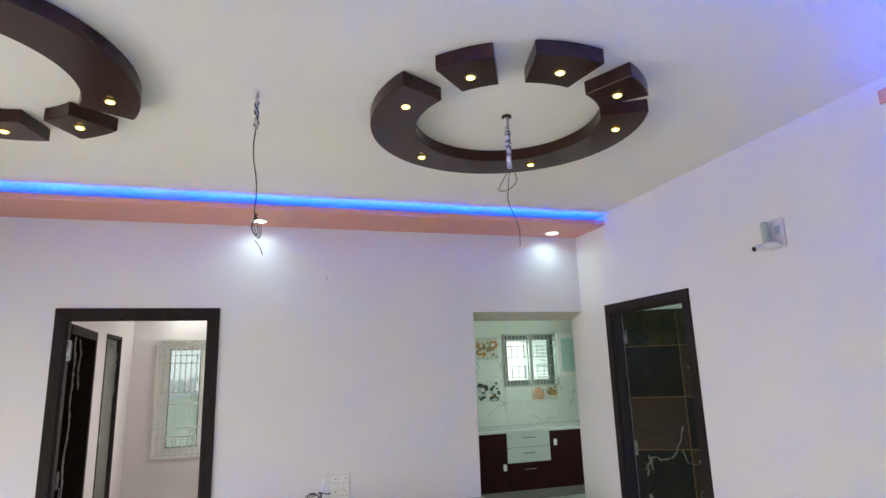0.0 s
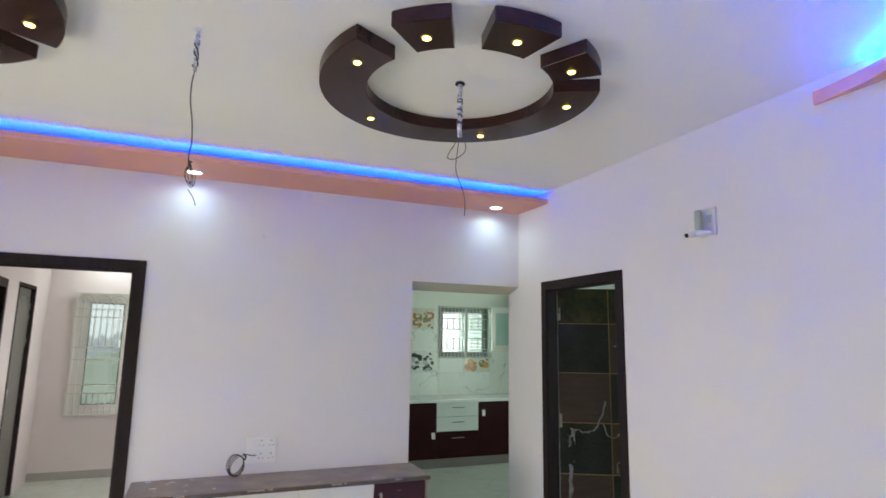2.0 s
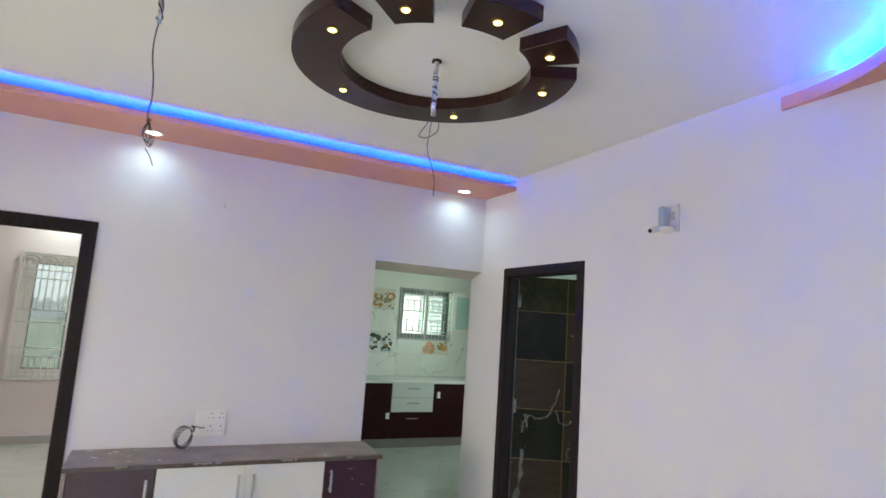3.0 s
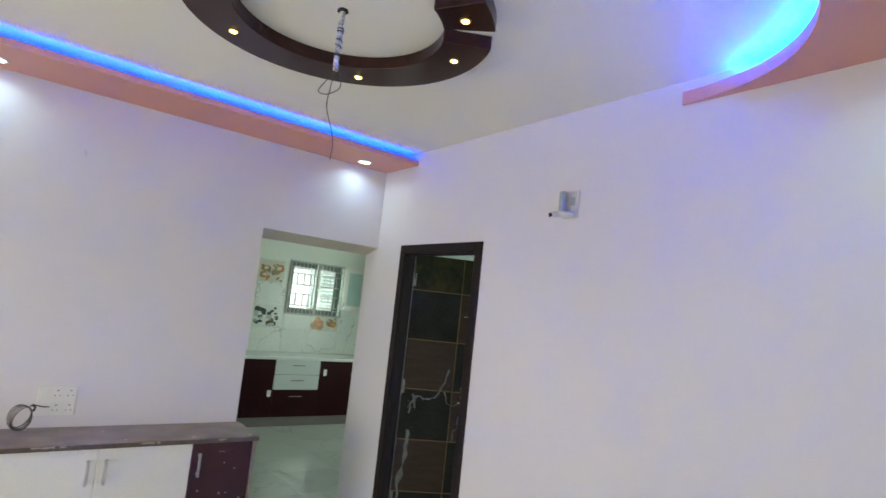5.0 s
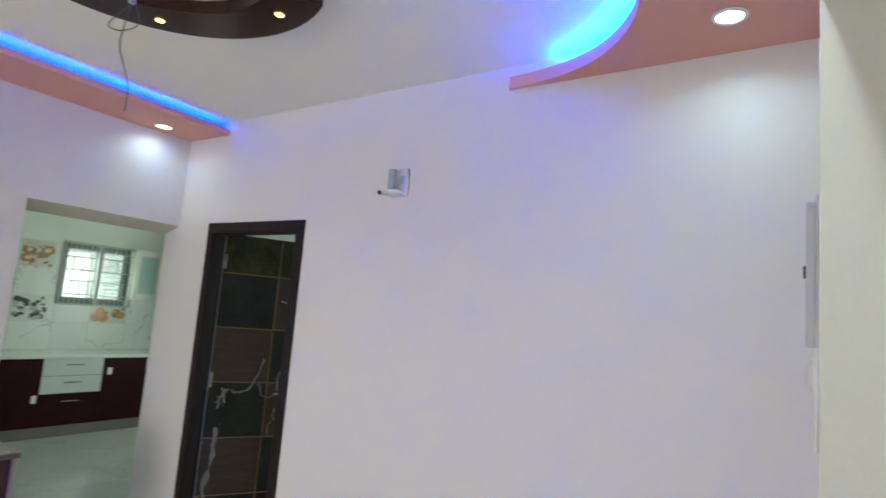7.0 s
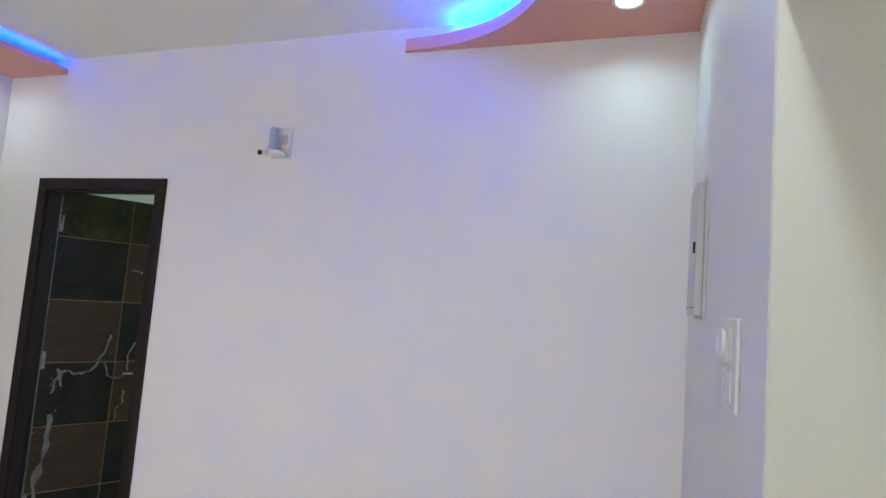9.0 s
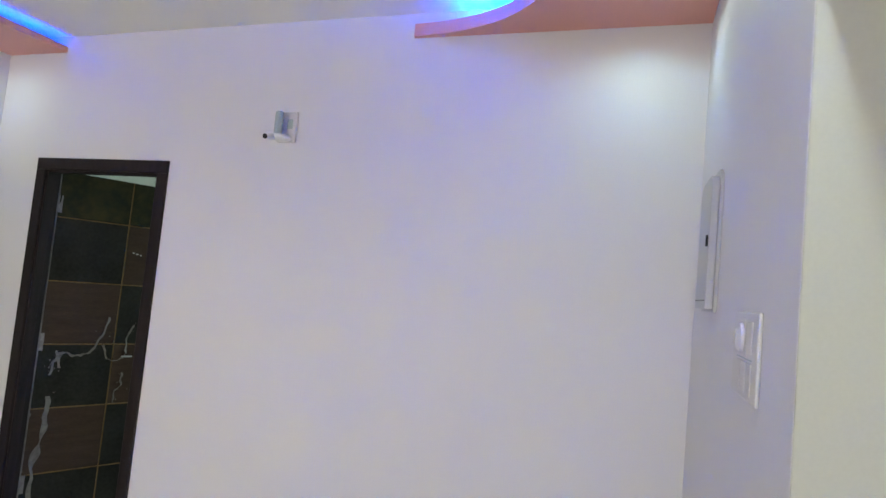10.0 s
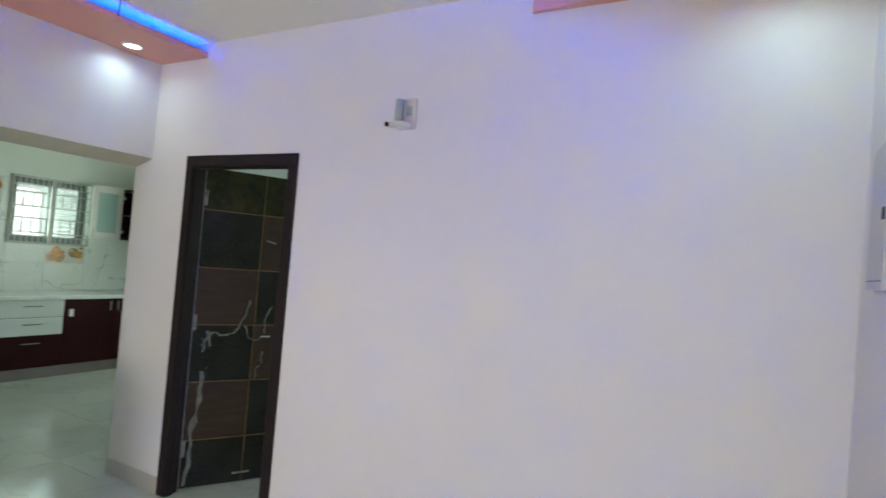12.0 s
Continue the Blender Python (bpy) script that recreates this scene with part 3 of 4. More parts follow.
# ---- doors ----
def door_frame(name, axis, a0, a1, top, near, far, width, label):
    """A three-sided frame. axis: the wall's direction, near and far: its depth."""
    d = new(name)
    tagged(d, label=label, category="door frame", kind="structure")
    rows = ((a0, a0 + width, 0, top - width), (a1 - width, a1, 0, top - width), (a0, a1, top - width, top))
    for n, (u0, u1, z0, z1) in zip(("jamb", "jamb", "head"), rows):
        part(n, boxes((u0, u1, near, far, z0, z1) if axis == "x" else (near, far, u0, u1, z0, z1), bevel=0.004), M_FRAME, d)
        # rebate strip on which the leaf closes
    mid = near + (far - near) * 0.62
    for n, (u0, u1, z0, z1) in (("stop", (a0 + width, a0 + width + 0.012, 0, top - width)), ("stop", (a1 - width - 0.012, a1 - width, 0, top - width)), ("stop", (a0 + width + 0.012, a1 - width - 0.012, top - width - 0.012, top - width))):
        part(n, boxes((u0, u1, near + 0.012, mid, z0, z1) if axis == "x" else (near + 0.012, mid, u0, u1, z0, z1), bevel=0.002), M_FRAME, d)
    return d


door_frame("door_frame_1", "x", D1[0], D1[1], D1[2], -0.014, 0.10, 0.068, "dark brown wooden door frame around the bedroom doorway")
door_frame("door_frame_2", "y", D2[0], D2[1], D2[2], -0.012, 0.088, 0.066, "dark brown wooden door frame in the lavender wall")


def film_scrap(name, points, width, parent, y, seed, mat=M_FILM):
    """A crumpled torn edge of protective film along a line on the leaf."""
    rnd = random.Random(seed)
    bm = bmesh.new()
    rows = []
    pts = [Vector(p) for p in points]
    dense = []
    for a, b in zip(pts, pts[1:]):
        for k in range(7):
            dense.append(a.lerp(b, k / 7))
    dense.append(pts[-1])
    for i, p in enumerate(dense):
        q = dense[min(i + 1, len(dense) - 1)] - dense[max(i - 1, 0)]
        nrm = Vector((-q.y, q.x)).normalized()
        wl, wr = (width * 0.5 * max(0.06, 0.36 + 0.75 * noise.noise((i * 0.33, seed * 1.7, side)) + 0.10 * rnd.random()) for side in (1.0, 5.0))
        p = p + nrm * width * 0.35 * noise.noise((i * 0.21, seed * 2.3, 9.0))
        rows.append([bm.verts.new((e.x, y - lift, e.y)) for e, lift in ((p - nrm * wl, 0.001), (p, 0.002 + 0.006 * rnd.random()), (p + nrm * wr, 0.002 + 0.010 * rnd.random()))])
    for a, b in zip(rows, rows[1:]):
        for k in (0, 1):
            bm.faces.new((a[k], a[k + 1], b[k + 1], b[k]))
    for i in range(len(dense) // 5):
        p = dense[rnd.randrange(len(dense))] + Vector((rnd.uniform(-1.6, 1.6), rnd.uniform(-1.6, 1.6))) * width
        r = width * rnd.uniform(0.06, 0.16)
        bm.faces.new([bm.verts.new((p.x + r * math.cos(a) * rnd.uniform(0.5, 1.3), y - 0.0015, p.y + r * math.sin(a) * rnd.uniform(0.5, 1.6))) for a in (0.3, 1.7, 2.9, 4.1, 5.3)])
    return part(name, bm, mat, parent, "torn crumpled clear film", smooth=True)


def panel_leaf(name, m, width, height, label, lines, flip, mats=(M_LEAF, M_LEAF_BR), inlay=M_GOLD):
    """A flush leaf in its own frame: x along the leaf from the hinge, y its back, front face at y = 0."""
    d = empty(name, m, label, "door")
    part("core", boxes((0, width, 0.004, 0.035, 0, height), bevel=0.002), M_FRAME, d)
    cols = ((0.0, width * 0.49), (width * 0.49, width))
    zs = [0.0] + lines + [height]
    k = 0
    for z0, z1 in zip(zs, zs[1:]):
        for c, (x0, x1) in enumerate(cols):
            mat = mats[(k + c * (1 if flip else 0)) % 2] if 0 < k < len(lines) else mats[0]
            part("panel", boxes((x0 + 0.004, x1 - 0.004, -0.001, 0.004, z0 + 0.004, z1 - 0.004), bevel=0.001), mat, d)
        k += 1
    for z in lines:
        part("inlay_strip", boxes((0.002, width - 0.002, 0.0002, 0.004, z - 0.003, z + 0.003)), inlay, d)
    part("inlay_strip", boxes((width * 0.49 - 0.003, width * 0.49 + 0.003, 0.0006, 0.004, 0.0, height)), inlay, d)
    return d


def hinge(parent, z):
    bm = boxes((-0.012, 0.03, -0.003, 0.001, z - 0.05, z + 0.05), bevel=0.001)
    rod(bm, (-0.002, -0.006, z - 0.052), (-0.002, -0.006, z + 0.052), 0.006, 10)
    return part("hinge", bm, M_HINGE, parent, "steel butt hinge")


LEAF2 = pose(0.093, -0.407, 0.012, 0, 0, -28)
leaf2 = panel_leaf("door_1", LEAF2, 0.80, 2.038, "open dark flush door with gold inlay lines and torn film", [0.30, 0.67, 1.035, 1.40, 1.77], True)
for z in (0.25, 1.05, 1.845):
    hinge(leaf2, z)
# Pale strip paints the line of light along the hinge edge.
part("edge_light", boxes((0.004, 0.011, -0.004, 0.003, 0.0, 2.036), bevel=0.001), M_EDGE_LIGHT, leaf2, "hinge-side edge, its line of light painted pale grey")
rnd = random.Random(44)
for x0, x1 in ((0.014, 0.387), (0.397, 0.792)):
    bm = bmesh.new()
    rows = [[bm.verts.new((x0 + (x1 - x0) * i / 14, -0.0018 - 0.003 * rnd.random() * (0 < k < 3), 1.777 + 0.258 * k / 3)) for k in range(4)] for i in range(15)]
    for a, b in zip(rows, rows[1:]):
        for k in range(3):
            bm.faces.new((a[k], a[k + 1], b[k + 1], b[k]))
    part("protective_film", bm, M_DUSTFILM, leaf2, "dull olive protective film", smooth=True)
film_scrap("film_edge", [(0.035, 0.02), (0.055, 0.22), (0.06, 0.42), (0.085, 0.60), (0.085, 0.74)], 0.06, leaf2, -0.002, 3)
film_scrap("film_edge", [(0.075, 0.86), (0.10, 0.98), (0.15, 0.985), (0.22, 0.965), (0.28, 1.00), (0.33, 1.10), (0.345, 1.20)], 0.030, leaf2, -0.002, 4)
film_scrap("film_edge", [(0.33, 1.03), (0.36, 0.945), (0.42, 0.93), (0.465, 0.98), (0.45, 1.06), (0.48, 1.14), (0.50, 1.17)], 0.022, leaf2, -0.002, 5)
film_scrap("film_edge", [(0.42, 0.68), (0.43, 0.75), (0.46, 0.79), (0.45, 0.86)], 0.028, leaf2, -0.002, 6)
film_scrap("film_edge", [(0.07, 0.90), (0.115, 0.97), (0.095, 1.0), (0.125, 0.90)], 0.030, leaf2, -0.003, 7)
part("latch", boxes((0.44, 0.50, -0.012, -0.001, 0.955, 0.965), bevel=0.002), M_STEEL, leaf2, "small steel latch")
for i in range(3):
    part("screw", boxes((0.43 + 0.022 * i, 0.440 + 0.022 * i, -0.003, -0.0005, 1.600 - 0.006 * i, 1.606 - 0.006 * i)), M_STEEL, leaf2)
part("tower_bolt", boxes((0.33, 0.44, -0.008, -0.001, 0.055, 0.067), bevel=0.002), M_STEEL, leaf2, "steel tower bolt")

LEAF1 = pose(-3.693, 0.112, 0.012, 0, 0, 94)
leaf1 = panel_leaf("door_2", LEAF1, 0.80, 2.02, "open dark flush bedroom door with peeling film", [0.355, 0.71, 1.065, 1.42, 1.765], False, (M_LEAF_BED, M_LEAF_BED), M_LEAF_BED)
for z in (0.25, 1.05, 1.845):
    hinge(leaf1, z)
part("bare_edge", boxes((0.0, 0.80, -0.004, -0.0015, 1.955, 2.02), bevel=0.001), M_EDGE, leaf1, "grey-brown bare top edge")
part("bare_edge", boxes((0.752, 0.80, -0.004, -0.0015, 0.0, 1.953), bevel=0.001), M_EDGE, leaf1, "grey-brown bare edge")
film_scrap("film_edge", [(0.10, 1.94), (0.13, 1.75), (0.10, 1.55), (0.14, 1.35), (0.09, 1.15), (0.12, 1.0), (0.07, 0.8), (0.10, 0.6)], 0.045, leaf1, -0.003, 8, M_WHITEFILM)
film_scrap("film_edge", [(0.22, 1.93), (0.28, 1.82), (0.24, 1.70), (0.30, 1.60)], 0.03, leaf1, -0.003, 18, M_WHITEFILM)
film_scrap("film_edge", [(0.04, 1.0), (0.06, 0.7), (0.05, 0.4), (0.08, 0.15)], 0.05, leaf1, -0.003, 19, M_WHITEFILM)
under(mesh_object("hinge_plate", boxes((-3.692, -3.672, 0.012, 0.060, 1.79, 1.92), bevel=0.003), M_FOIL, label="foil-wrapped steel hinge"), leaf1)
grey = empty("door_3", pose(BW - 0.06, 2.64, 0.0), "closed grey primed bathroom door with bare edges", "door")
under(mesh_object("leaf", boxes((BW - 0.075, BW - 0.035, 2.66, 3.243, 0.01, 2.11), bevel=0.003), M_GREYDOOR), grey)
for r in ((2.64, 2.658, 0, 2.15), (3.245, 3.27, 0, 2.15), (2.658, 3.245, 2.115, 2.15)):
    under(mesh_object("frame", boxes((BW - 0.12, BW + 0.008, r[0], r[1], r[2], r[3]), bevel=0.003), M_EDGE), grey)
under(mesh_object("handle", boxes((BW - 0.034, BW - 0.01, 2.75, 2.77, 1.04, 1.10), bevel=0.004), M_STEEL), grey)
scrap = film_scrap("film_edge", [(0.10, 2.05), (0.20, 1.98), (0.34, 2.02), (0.46, 1.94), (0.52, 1.80), (0.50, 1.66), (0.53, 1.5)], 0.16, grey, 0.0, 21, M_WHITEFILM)
scrap.matrix_basis = pose(0.03, 0.06, 0.0, 0, 0, 90)


# ---- television cabinet ----
def bar_handle(name, parent, x, y, z0, z1):
    bm = boxes((x - 0.007, x + 0.007, y - 0.034, y - 0.022, z0, z1), bevel=0.003)
    box(bm, x - 0.006, x + 0.006, y - 0.024, y, z0 + 0.01, z0 + 0.022)
    box(bm, x - 0.006, x + 0.006, y - 0.024, y, z1 - 0.022, z1 - 0.01)
    return part(name, bm, M_STEEL, parent, "brushed steel bar handle")


CX0, CX1, CF, CT = -2.745, -0.935, -0.385, 0.730
cab = new("media_cabinet")
tagged(cab, label="low media cabinet with plum and white laminate doors", category="cabinet")
part("carcass", boxes((CX0 + 0.02, CX1 - 0.02, CF + 0.02, -0.002, 0.06, CT - 0.02)), M_PLUM, cab)
part("side_panel", boxes((CX0, CX0 + 0.018, CF, -0.002, 0.0, CT - 0.012), bevel=0.002), M_TOP, cab)
part("side_panel", boxes((CX1 - 0.018, CX1, CF, -0.002, 0.0, CT - 0.012), bevel=0.002), M_TOP, cab)
part("plinth", boxes((CX0 + 0.02, CX1 - 0.02, CF + 0.05, -0.002, 0.0, 0.06)), M_PLUM, cab)
for x0, x1, mat, hx in ((CX0 + 0.022, -2.295, M_PLUM, -2.338), (-2.289, -1.800, M_LAMW, -1.839), (-1.794, -1.314, M_LAMW, -1.755), (-1.308, CX1 - 0.022, M_PLUM, -1.272)):
    dr = part("door", boxes((x0, x1, CF, CF + 0.018, 0.07, CT - 0.018), bevel=0.002), mat, cab, "plum laminate door" if mat is M_PLUM else "off-white laminate door")
    bar_handle("handle", dr, hx, CF, 0.525, 0.662)
part("seam_filler", boxes((-1.812, -1.782, CF + 0.006, CF + 0.0195, 0.07, CT - 0.018)), M_LAMW, cab, "pale seam between the white doors")
part("edge_strip", boxes((CX0 - 0.004, CX1 + 0.006, CF - 0.022, CF - 0.016, CT - 0.014, CT + 0.010), bevel=0.001), M_BROWNEDGE, cab, "dark brown raw front edge")
rnd = random.Random(31)
for x, wide in ((-2.10, 0.10), (-1.98, 0.03), (-1.60, 0.07), (-1.52, 0.02), (-1.18, 0.05), (-2.50, 0.06)):
    chip = bmesh.new()
    top = [(x + wide * i / 6, CT + 0.010 - rnd.uniform(0, 0.002)) for i in range(7)]
    low = [(x + wide * i / 6, CT + 0.005 - rnd.uniform(0, 0.008)) for i in range(6, -1, -1)]
    front = [chip.verts.new((px, CF - 0.0235, pz)) for px, pz in top + low]
    back = [chip.verts.new((px, CF - 0.0215, pz)) for px, pz in top + low]
    chip.faces.new(front)
    chip.faces.new(back)
    for i in range(14):
        chip.faces.new((front[i], front[(i + 1) % 14], back[(i + 1) % 14], back[i]))
    part("chipped_edge", chip, M_CHIP, cab, "pale chip in the front edge")
part("top", boxes((CX0 - 0.004, CX1 + 0.006, CF - 0.016, -0.002, CT - 0.012, CT + 0.018), bevel=0.003), M_TOP, cab, "dusty brown stone-look top")
rnd = random.Random(17)
for i in range(9):
    x, z, r = rnd.uniform(-1.26, -0.99), rnd.uniform(0.30, 0.66), rnd.uniform(0.002, 0.005)
    fleck = bmesh.new()
    bmesh.ops.create_circle(fleck, cap_ends=True, segments=7, radius=r, matrix=Matrix.Translation((x, CF - 0.0006, z)) @ Matrix.Rotation(radians(90), 4, "X") @ Matrix.Diagonal((1, rnd.uniform(0.4, 1.4), 1, 1)))
    part("plaster_fleck", fleck, M_SKIRT, cab, "dried pale plaster fleck")
bm = bmesh.new()
rnd = random.Random(5)
for i in range(20):
    x, y = rnd.choice((rnd.uniform(CX0 + 0.02, CX0 + 0.35), rnd.uniform(CX0 + 0.02, CX1 - 0.02))), rnd.uniform(CF, -0.03)
    s = rnd.uniform(0.002, 0.008) * (2.0 if x < -2.5 and rnd.random() < 0.4 else 1)
    box(bm, x - s, x + s * 1.4, y - s * 0.6, y + s * 0.6, CT + 0.018, CT + 0.0195)
tagged(mesh_object("plaster_crumbs", bm, M_PAPER), label="white plaster dust and crumbs on the cabinet top", category="debris", kind="stuff")


# ---- wall fittings ----
def socket_board(name, m, w, h, label, cols, rows_, switches=()):
    d = empty(name, m, label, "switchboard")
    part("plate", boxes((0, w, -0.010, 0, 0, h), bevel=0.004), M_WHITE, d)
    for i in range(cols):
        for j in range(rows_):
            cw, ch = w / cols, h / rows_
            x0, z0 = i * cw, j * ch
            mod = part("module", boxes((x0 + 0.008, x0 + cw - 0.008, -0.013, -0.009, z0 + 0.010, z0 + ch - 0.010), bevel=0.0015), M_WHITE, d)
            if (i, j) in switches:
                part("rocker", boxes((x0 + 0.018, x0 + cw - 0.018, -0.019, -0.013, z0 + 0.018, z0 + ch - 0.018), bevel=0.002), M_WHITE, mod)
            else:
                for ax, az, r in ((0, 0.018, 0.0045), (-0.012, -0.01, 0.0036), (0.012, -0.01, 0.0036)):
                    bm = rod(bmesh.new(), (x0 + cw / 2 + ax, -0.0145, z0 + ch / 2 + az), (x0 + cw / 2 + ax, -0.011, z0 + ch / 2 + az), r, 10)
                    part("pin_hole", bm, M_PINHOLE, mod)
    return d


socket_board("socket_board", pose(-2.090, 0, 0.815), 0.192, 0.165, "white plastic socket board with a plugged black wire", 3, 2, {(0, 0), (0, 1)})
wire = empty("loose_wire", pose(-2.062, -0.02, 0.87), "coiled loose black wire hanging from the socket board", "wire")
tube("lead", [(0.035, 0.004, -0.004), (0.005, -0.016, 0.0), (-0.03, -0.03, 0.012), (-0.055, -0.035, 0.008)], 0.003, M_WIRE, wire)
tube("plug_end", [(-0.045, -0.03, 0.016), (-0.03, -0.032, 0.0), (-0.038, -0.034, -0.022)], 0.006, M_WIRE, wire)
for k in range(4):
    o, turn = 0.003 * k, radians(-32 + 12 * k)
    ring = []
    for i in range(15):
        a = math.tau * i / 14 + 1.2
        u, v = (0.033 + 0.007 * k) * math.cos(a), (0.060 + 0.003 * k) * math.sin(a)
        ring.append((-0.083 + u * math.cos(turn) - v * math.sin(turn) * 0.9 - 0.003 * k, -0.040 - o, -0.050 + u * math.sin(turn) + v * math.cos(turn)))
    tube("loop", ring, 0.0028, M_WIRE, wire)

sb = empty("switchboard", pose(-0.900, PIER_Y, 1.427, 0, 0, 180), "white plastic switchboard with a round regulator knob on the pier", "switchboard")
part("plate", boxes((0, 0.243, -0.008, 0, 0, 0.172), bevel=0.004), M_PLATE, sb)
part("regulator", boxes((0.05, 0.135, -0.009, -0.007, 0.084, 0.160), bevel=0.001), M_PLATE, sb)
bm = bmesh.new()
rod(bm, (0.095, -0.008, 0.120), (0.095, -0.015, 0.120), 0.031, 28, 0.029)
rod(bm, (0.095, -0.015, 0.120), (0.095, -0.021, 0.120), 0.029, 28, 0.018)
box(bm, 0.091, 0.099, -0.023, -0.020, 0.104, 0.136, 0.0015)
part("regulator_knob", bm, M_PLATE, sb, "round white regulator knob")
for x0, z0 in ((0.150, 0.092), (0.05, 0.014), (0.10, 0.014), (0.15, 0.014)):
    part("rocker", boxes((x0, x0 + 0.046, -0.0095, -0.007, z0, z0 + 0.060), bevel=0.001), M_PLATE, sb)
# No gap is cut; a grey strip paints its shadow.
part("module_gap", boxes((0.05, 0.200, -0.0086, -0.0078, 0.079, 0.081)), M_GREYPL, sb, "thin grey strip painted as the shadow between modules")

mcb = empty("breaker_box", pose(-0.300, PIER_Y, 1.590, 0, 0, 180), "white metal electrical breaker box on the pier", "breaker box")


def rounded_top(x0, x1, z0, z1, r):
    pts = [(x0, z0), (x1, z0)]
    pts += [(x1 - r + r * math.cos(a), z1 - r + r * math.sin(a)) for a in (radians(i * 15) for i in range(7))]
    pts += [(x0 + r + r * math.cos(a), z1 - r + r * math.sin(a)) for a in (radians(90 + i * 15) for i in range(7))]
    return pts


part("back_plate", prism(rounded_top(0, 0.262, 0, 0.413, 0.05), "y", -0.009, 0, 0.002), M_BOX, mcb)
part("cover", prism(rounded_top(0.012, 0.248, 0.008, 0.395, 0.045), "y", -0.030, -0.009, 0.003), M_BOX, mcb)
part("latch", boxes((0.222, 0.235, -0.036, -0.030, 0.186, 0.218), bevel=0.001), M_BLACK, mcb, "black latch")
part("door_gap", boxes((0.02, 0.235, -0.0315, -0.030, 0.030, 0.034)), M_DARKGREY, mcb)

wc = empty("security_camera", pose(0, -1.96, 2.20, 0, 0, -90), "small white wall security camera with grey cylinder body", "security camera")
part("base_plate", boxes((-0.045, 0.060, -0.016, 0, 0.0, 0.152), bevel=0.007), M_PLATE, wc)
part("sensor_window", boxes((0.012, 0.042, -0.019, -0.016, 0.066, 0.112), bevel=0.002), M_GREYPL, wc, "grey sensor window")
bm = rod(bmesh.new(), (-0.006, -0.06, 0.024), (-0.006, -0.06, 0.132), 0.019, 28)
part("body", bm, M_GREYPL, wc, "grey cylinder body")
bm = rod(bmesh.new(), (-0.006, -0.06, 0.132), (-0.006, -0.06, 0.136), 0.016, 28, 0.012)
part("cap", bm, M_DARKGREY, wc, "dark cap")
bm = bmesh.new()
bmesh.ops.create_uvsphere(bm, u_segments=28, v_segments=14, radius=0.048, matrix=Matrix.Translation((0.006, -0.048, 0.014)) @ Matrix.Diagonal((1, 0.95, 0.36, 1)))
part("foot", bm, M_WHITE, wc, "rounded glossy white foot", smooth=True)
bm = bmesh.new()
rod(bm, (-0.015, -0.075, 0.014), (-0.020, -0.130, -0.001), 0.017, 20, 0.015)
lens = part("lens_tube", bm, M_WHITE, wc)
bm = bmesh.new()
rod(bm, (-0.020, -0.129, -0.001), (-0.0205, -0.134, -0.002), 0.012, 18)
part("lens", bm, M_BLACK, lens, "black round lens")

tagged(mesh_object("wall_scratch", boxes((-2.071, -2.068, -0.0012, -0.0002, 2.33, 2.36), (-2.063, -2.060, -0.0012, -0.0002, 2.322, 2.35)), M_SKIRT), label="short pale plaster scratch on the wall", category="wall mark")


# ---- kitchen ----
def base_unit(name, x0, x1, label, drawers):
    d = empty(name, pose(x0, 3.0, 0.118), label, "kitchen cabinet", "kitchen base units")
    w = x1 - x0
    part("carcass", boxes((0.001, w - 0.001, 0.02, 0.58, 0, 0.708)), M_WINE, d)
    if drawers:
        for z0, z1 in ((0.338, 0.520), (0.525, 0.708)):
            f = part("drawer", boxes((0.002, w - 0.002, 0.0, 0.019, z0, z1), bevel=0.002), M_DRAWER, d, "pale grey drawer front")
            part("handle", boxes((w / 2 - 0.085, w / 2 + 0.085, -0.025, -0.012, (z0 + z1) / 2 + 0.02, (z0 + z1) / 2 + 0.032), bevel=0.003), M_HINGE, f, "dull steel bar handle")
        f = part("drawer", boxes((0.002, w - 0.002, 0.0, 0.019, 0.0, 0.333), bevel=0.002), M_WINE, d, "wine-red drawer front")
        part("handle", boxes((w / 2 - 0.085, w / 2 + 0.085, -0.025, -0.012, 0.25, 0.260), bevel=0.003), M_HINGE, f, "dull steel bar handle")
    else:
        n = 1 if w < 0.6 else 2
        for i in range(n):
            a, b = w * i / n + 0.002, w * (i + 1) / n - 0.002
            f = part("door", boxes((a, b, 0.0, 0.019, 0.0, 0.708), bevel=0.002), M_WINE, d, "glossy wine-red door")
            hx = a + 0.04 if i % 2 or n == 1 else b - 0.04
            part("handle", boxes((hx - 0.006, hx + 0.006, -0.025, -0.012, 0.575, 0.685), bevel=0.003), M_STEEL, f, "steel bar handle")
    return d


UA = base_unit("kitchen_base_unit", -0.05, 0.510, "glossy wine-red kitchen base unit with steel handle", False)
UB = base_unit("kitchen_base_unit", 0.510, 1.122, "wine-red kitchen drawer unit with two pale drawers", True)
UC = base_unit("kitchen_base_unit", 1.122, 2.195, "glossy wine-red kitchen base unit with double doors", False)
UD = base_unit("kitchen_base_unit", -1.10, -0.05, "glossy wine-red kitchen base unit with double doors", False)
part("sticker", boxes((0.495, 0.542, -0.0015, -0.0003, 0.25, 0.33)), M_PAPER, UA, "white paper sticker")
part("sticker", boxes((0.055, 0.10, -0.0015, -0.0003, 0.52, 0.60)), M_PAPER, UC, "white paper sticker")
tagged(mesh_object("kitchen_plinth", boxes((KW, KE, 3.012, 3.6, 0, 0.116)), M_PLINTH), label="grey stone plinth under the kitchen units", category="plinth", kind="structure")
tagged(mesh_object("kitchen_counter", boxes((KW, KE, 2.965, 3.594, 0.83, 0.868), bevel=0.004), M_COUNTER), label="pale polished stone kitchen counter", category="counter")


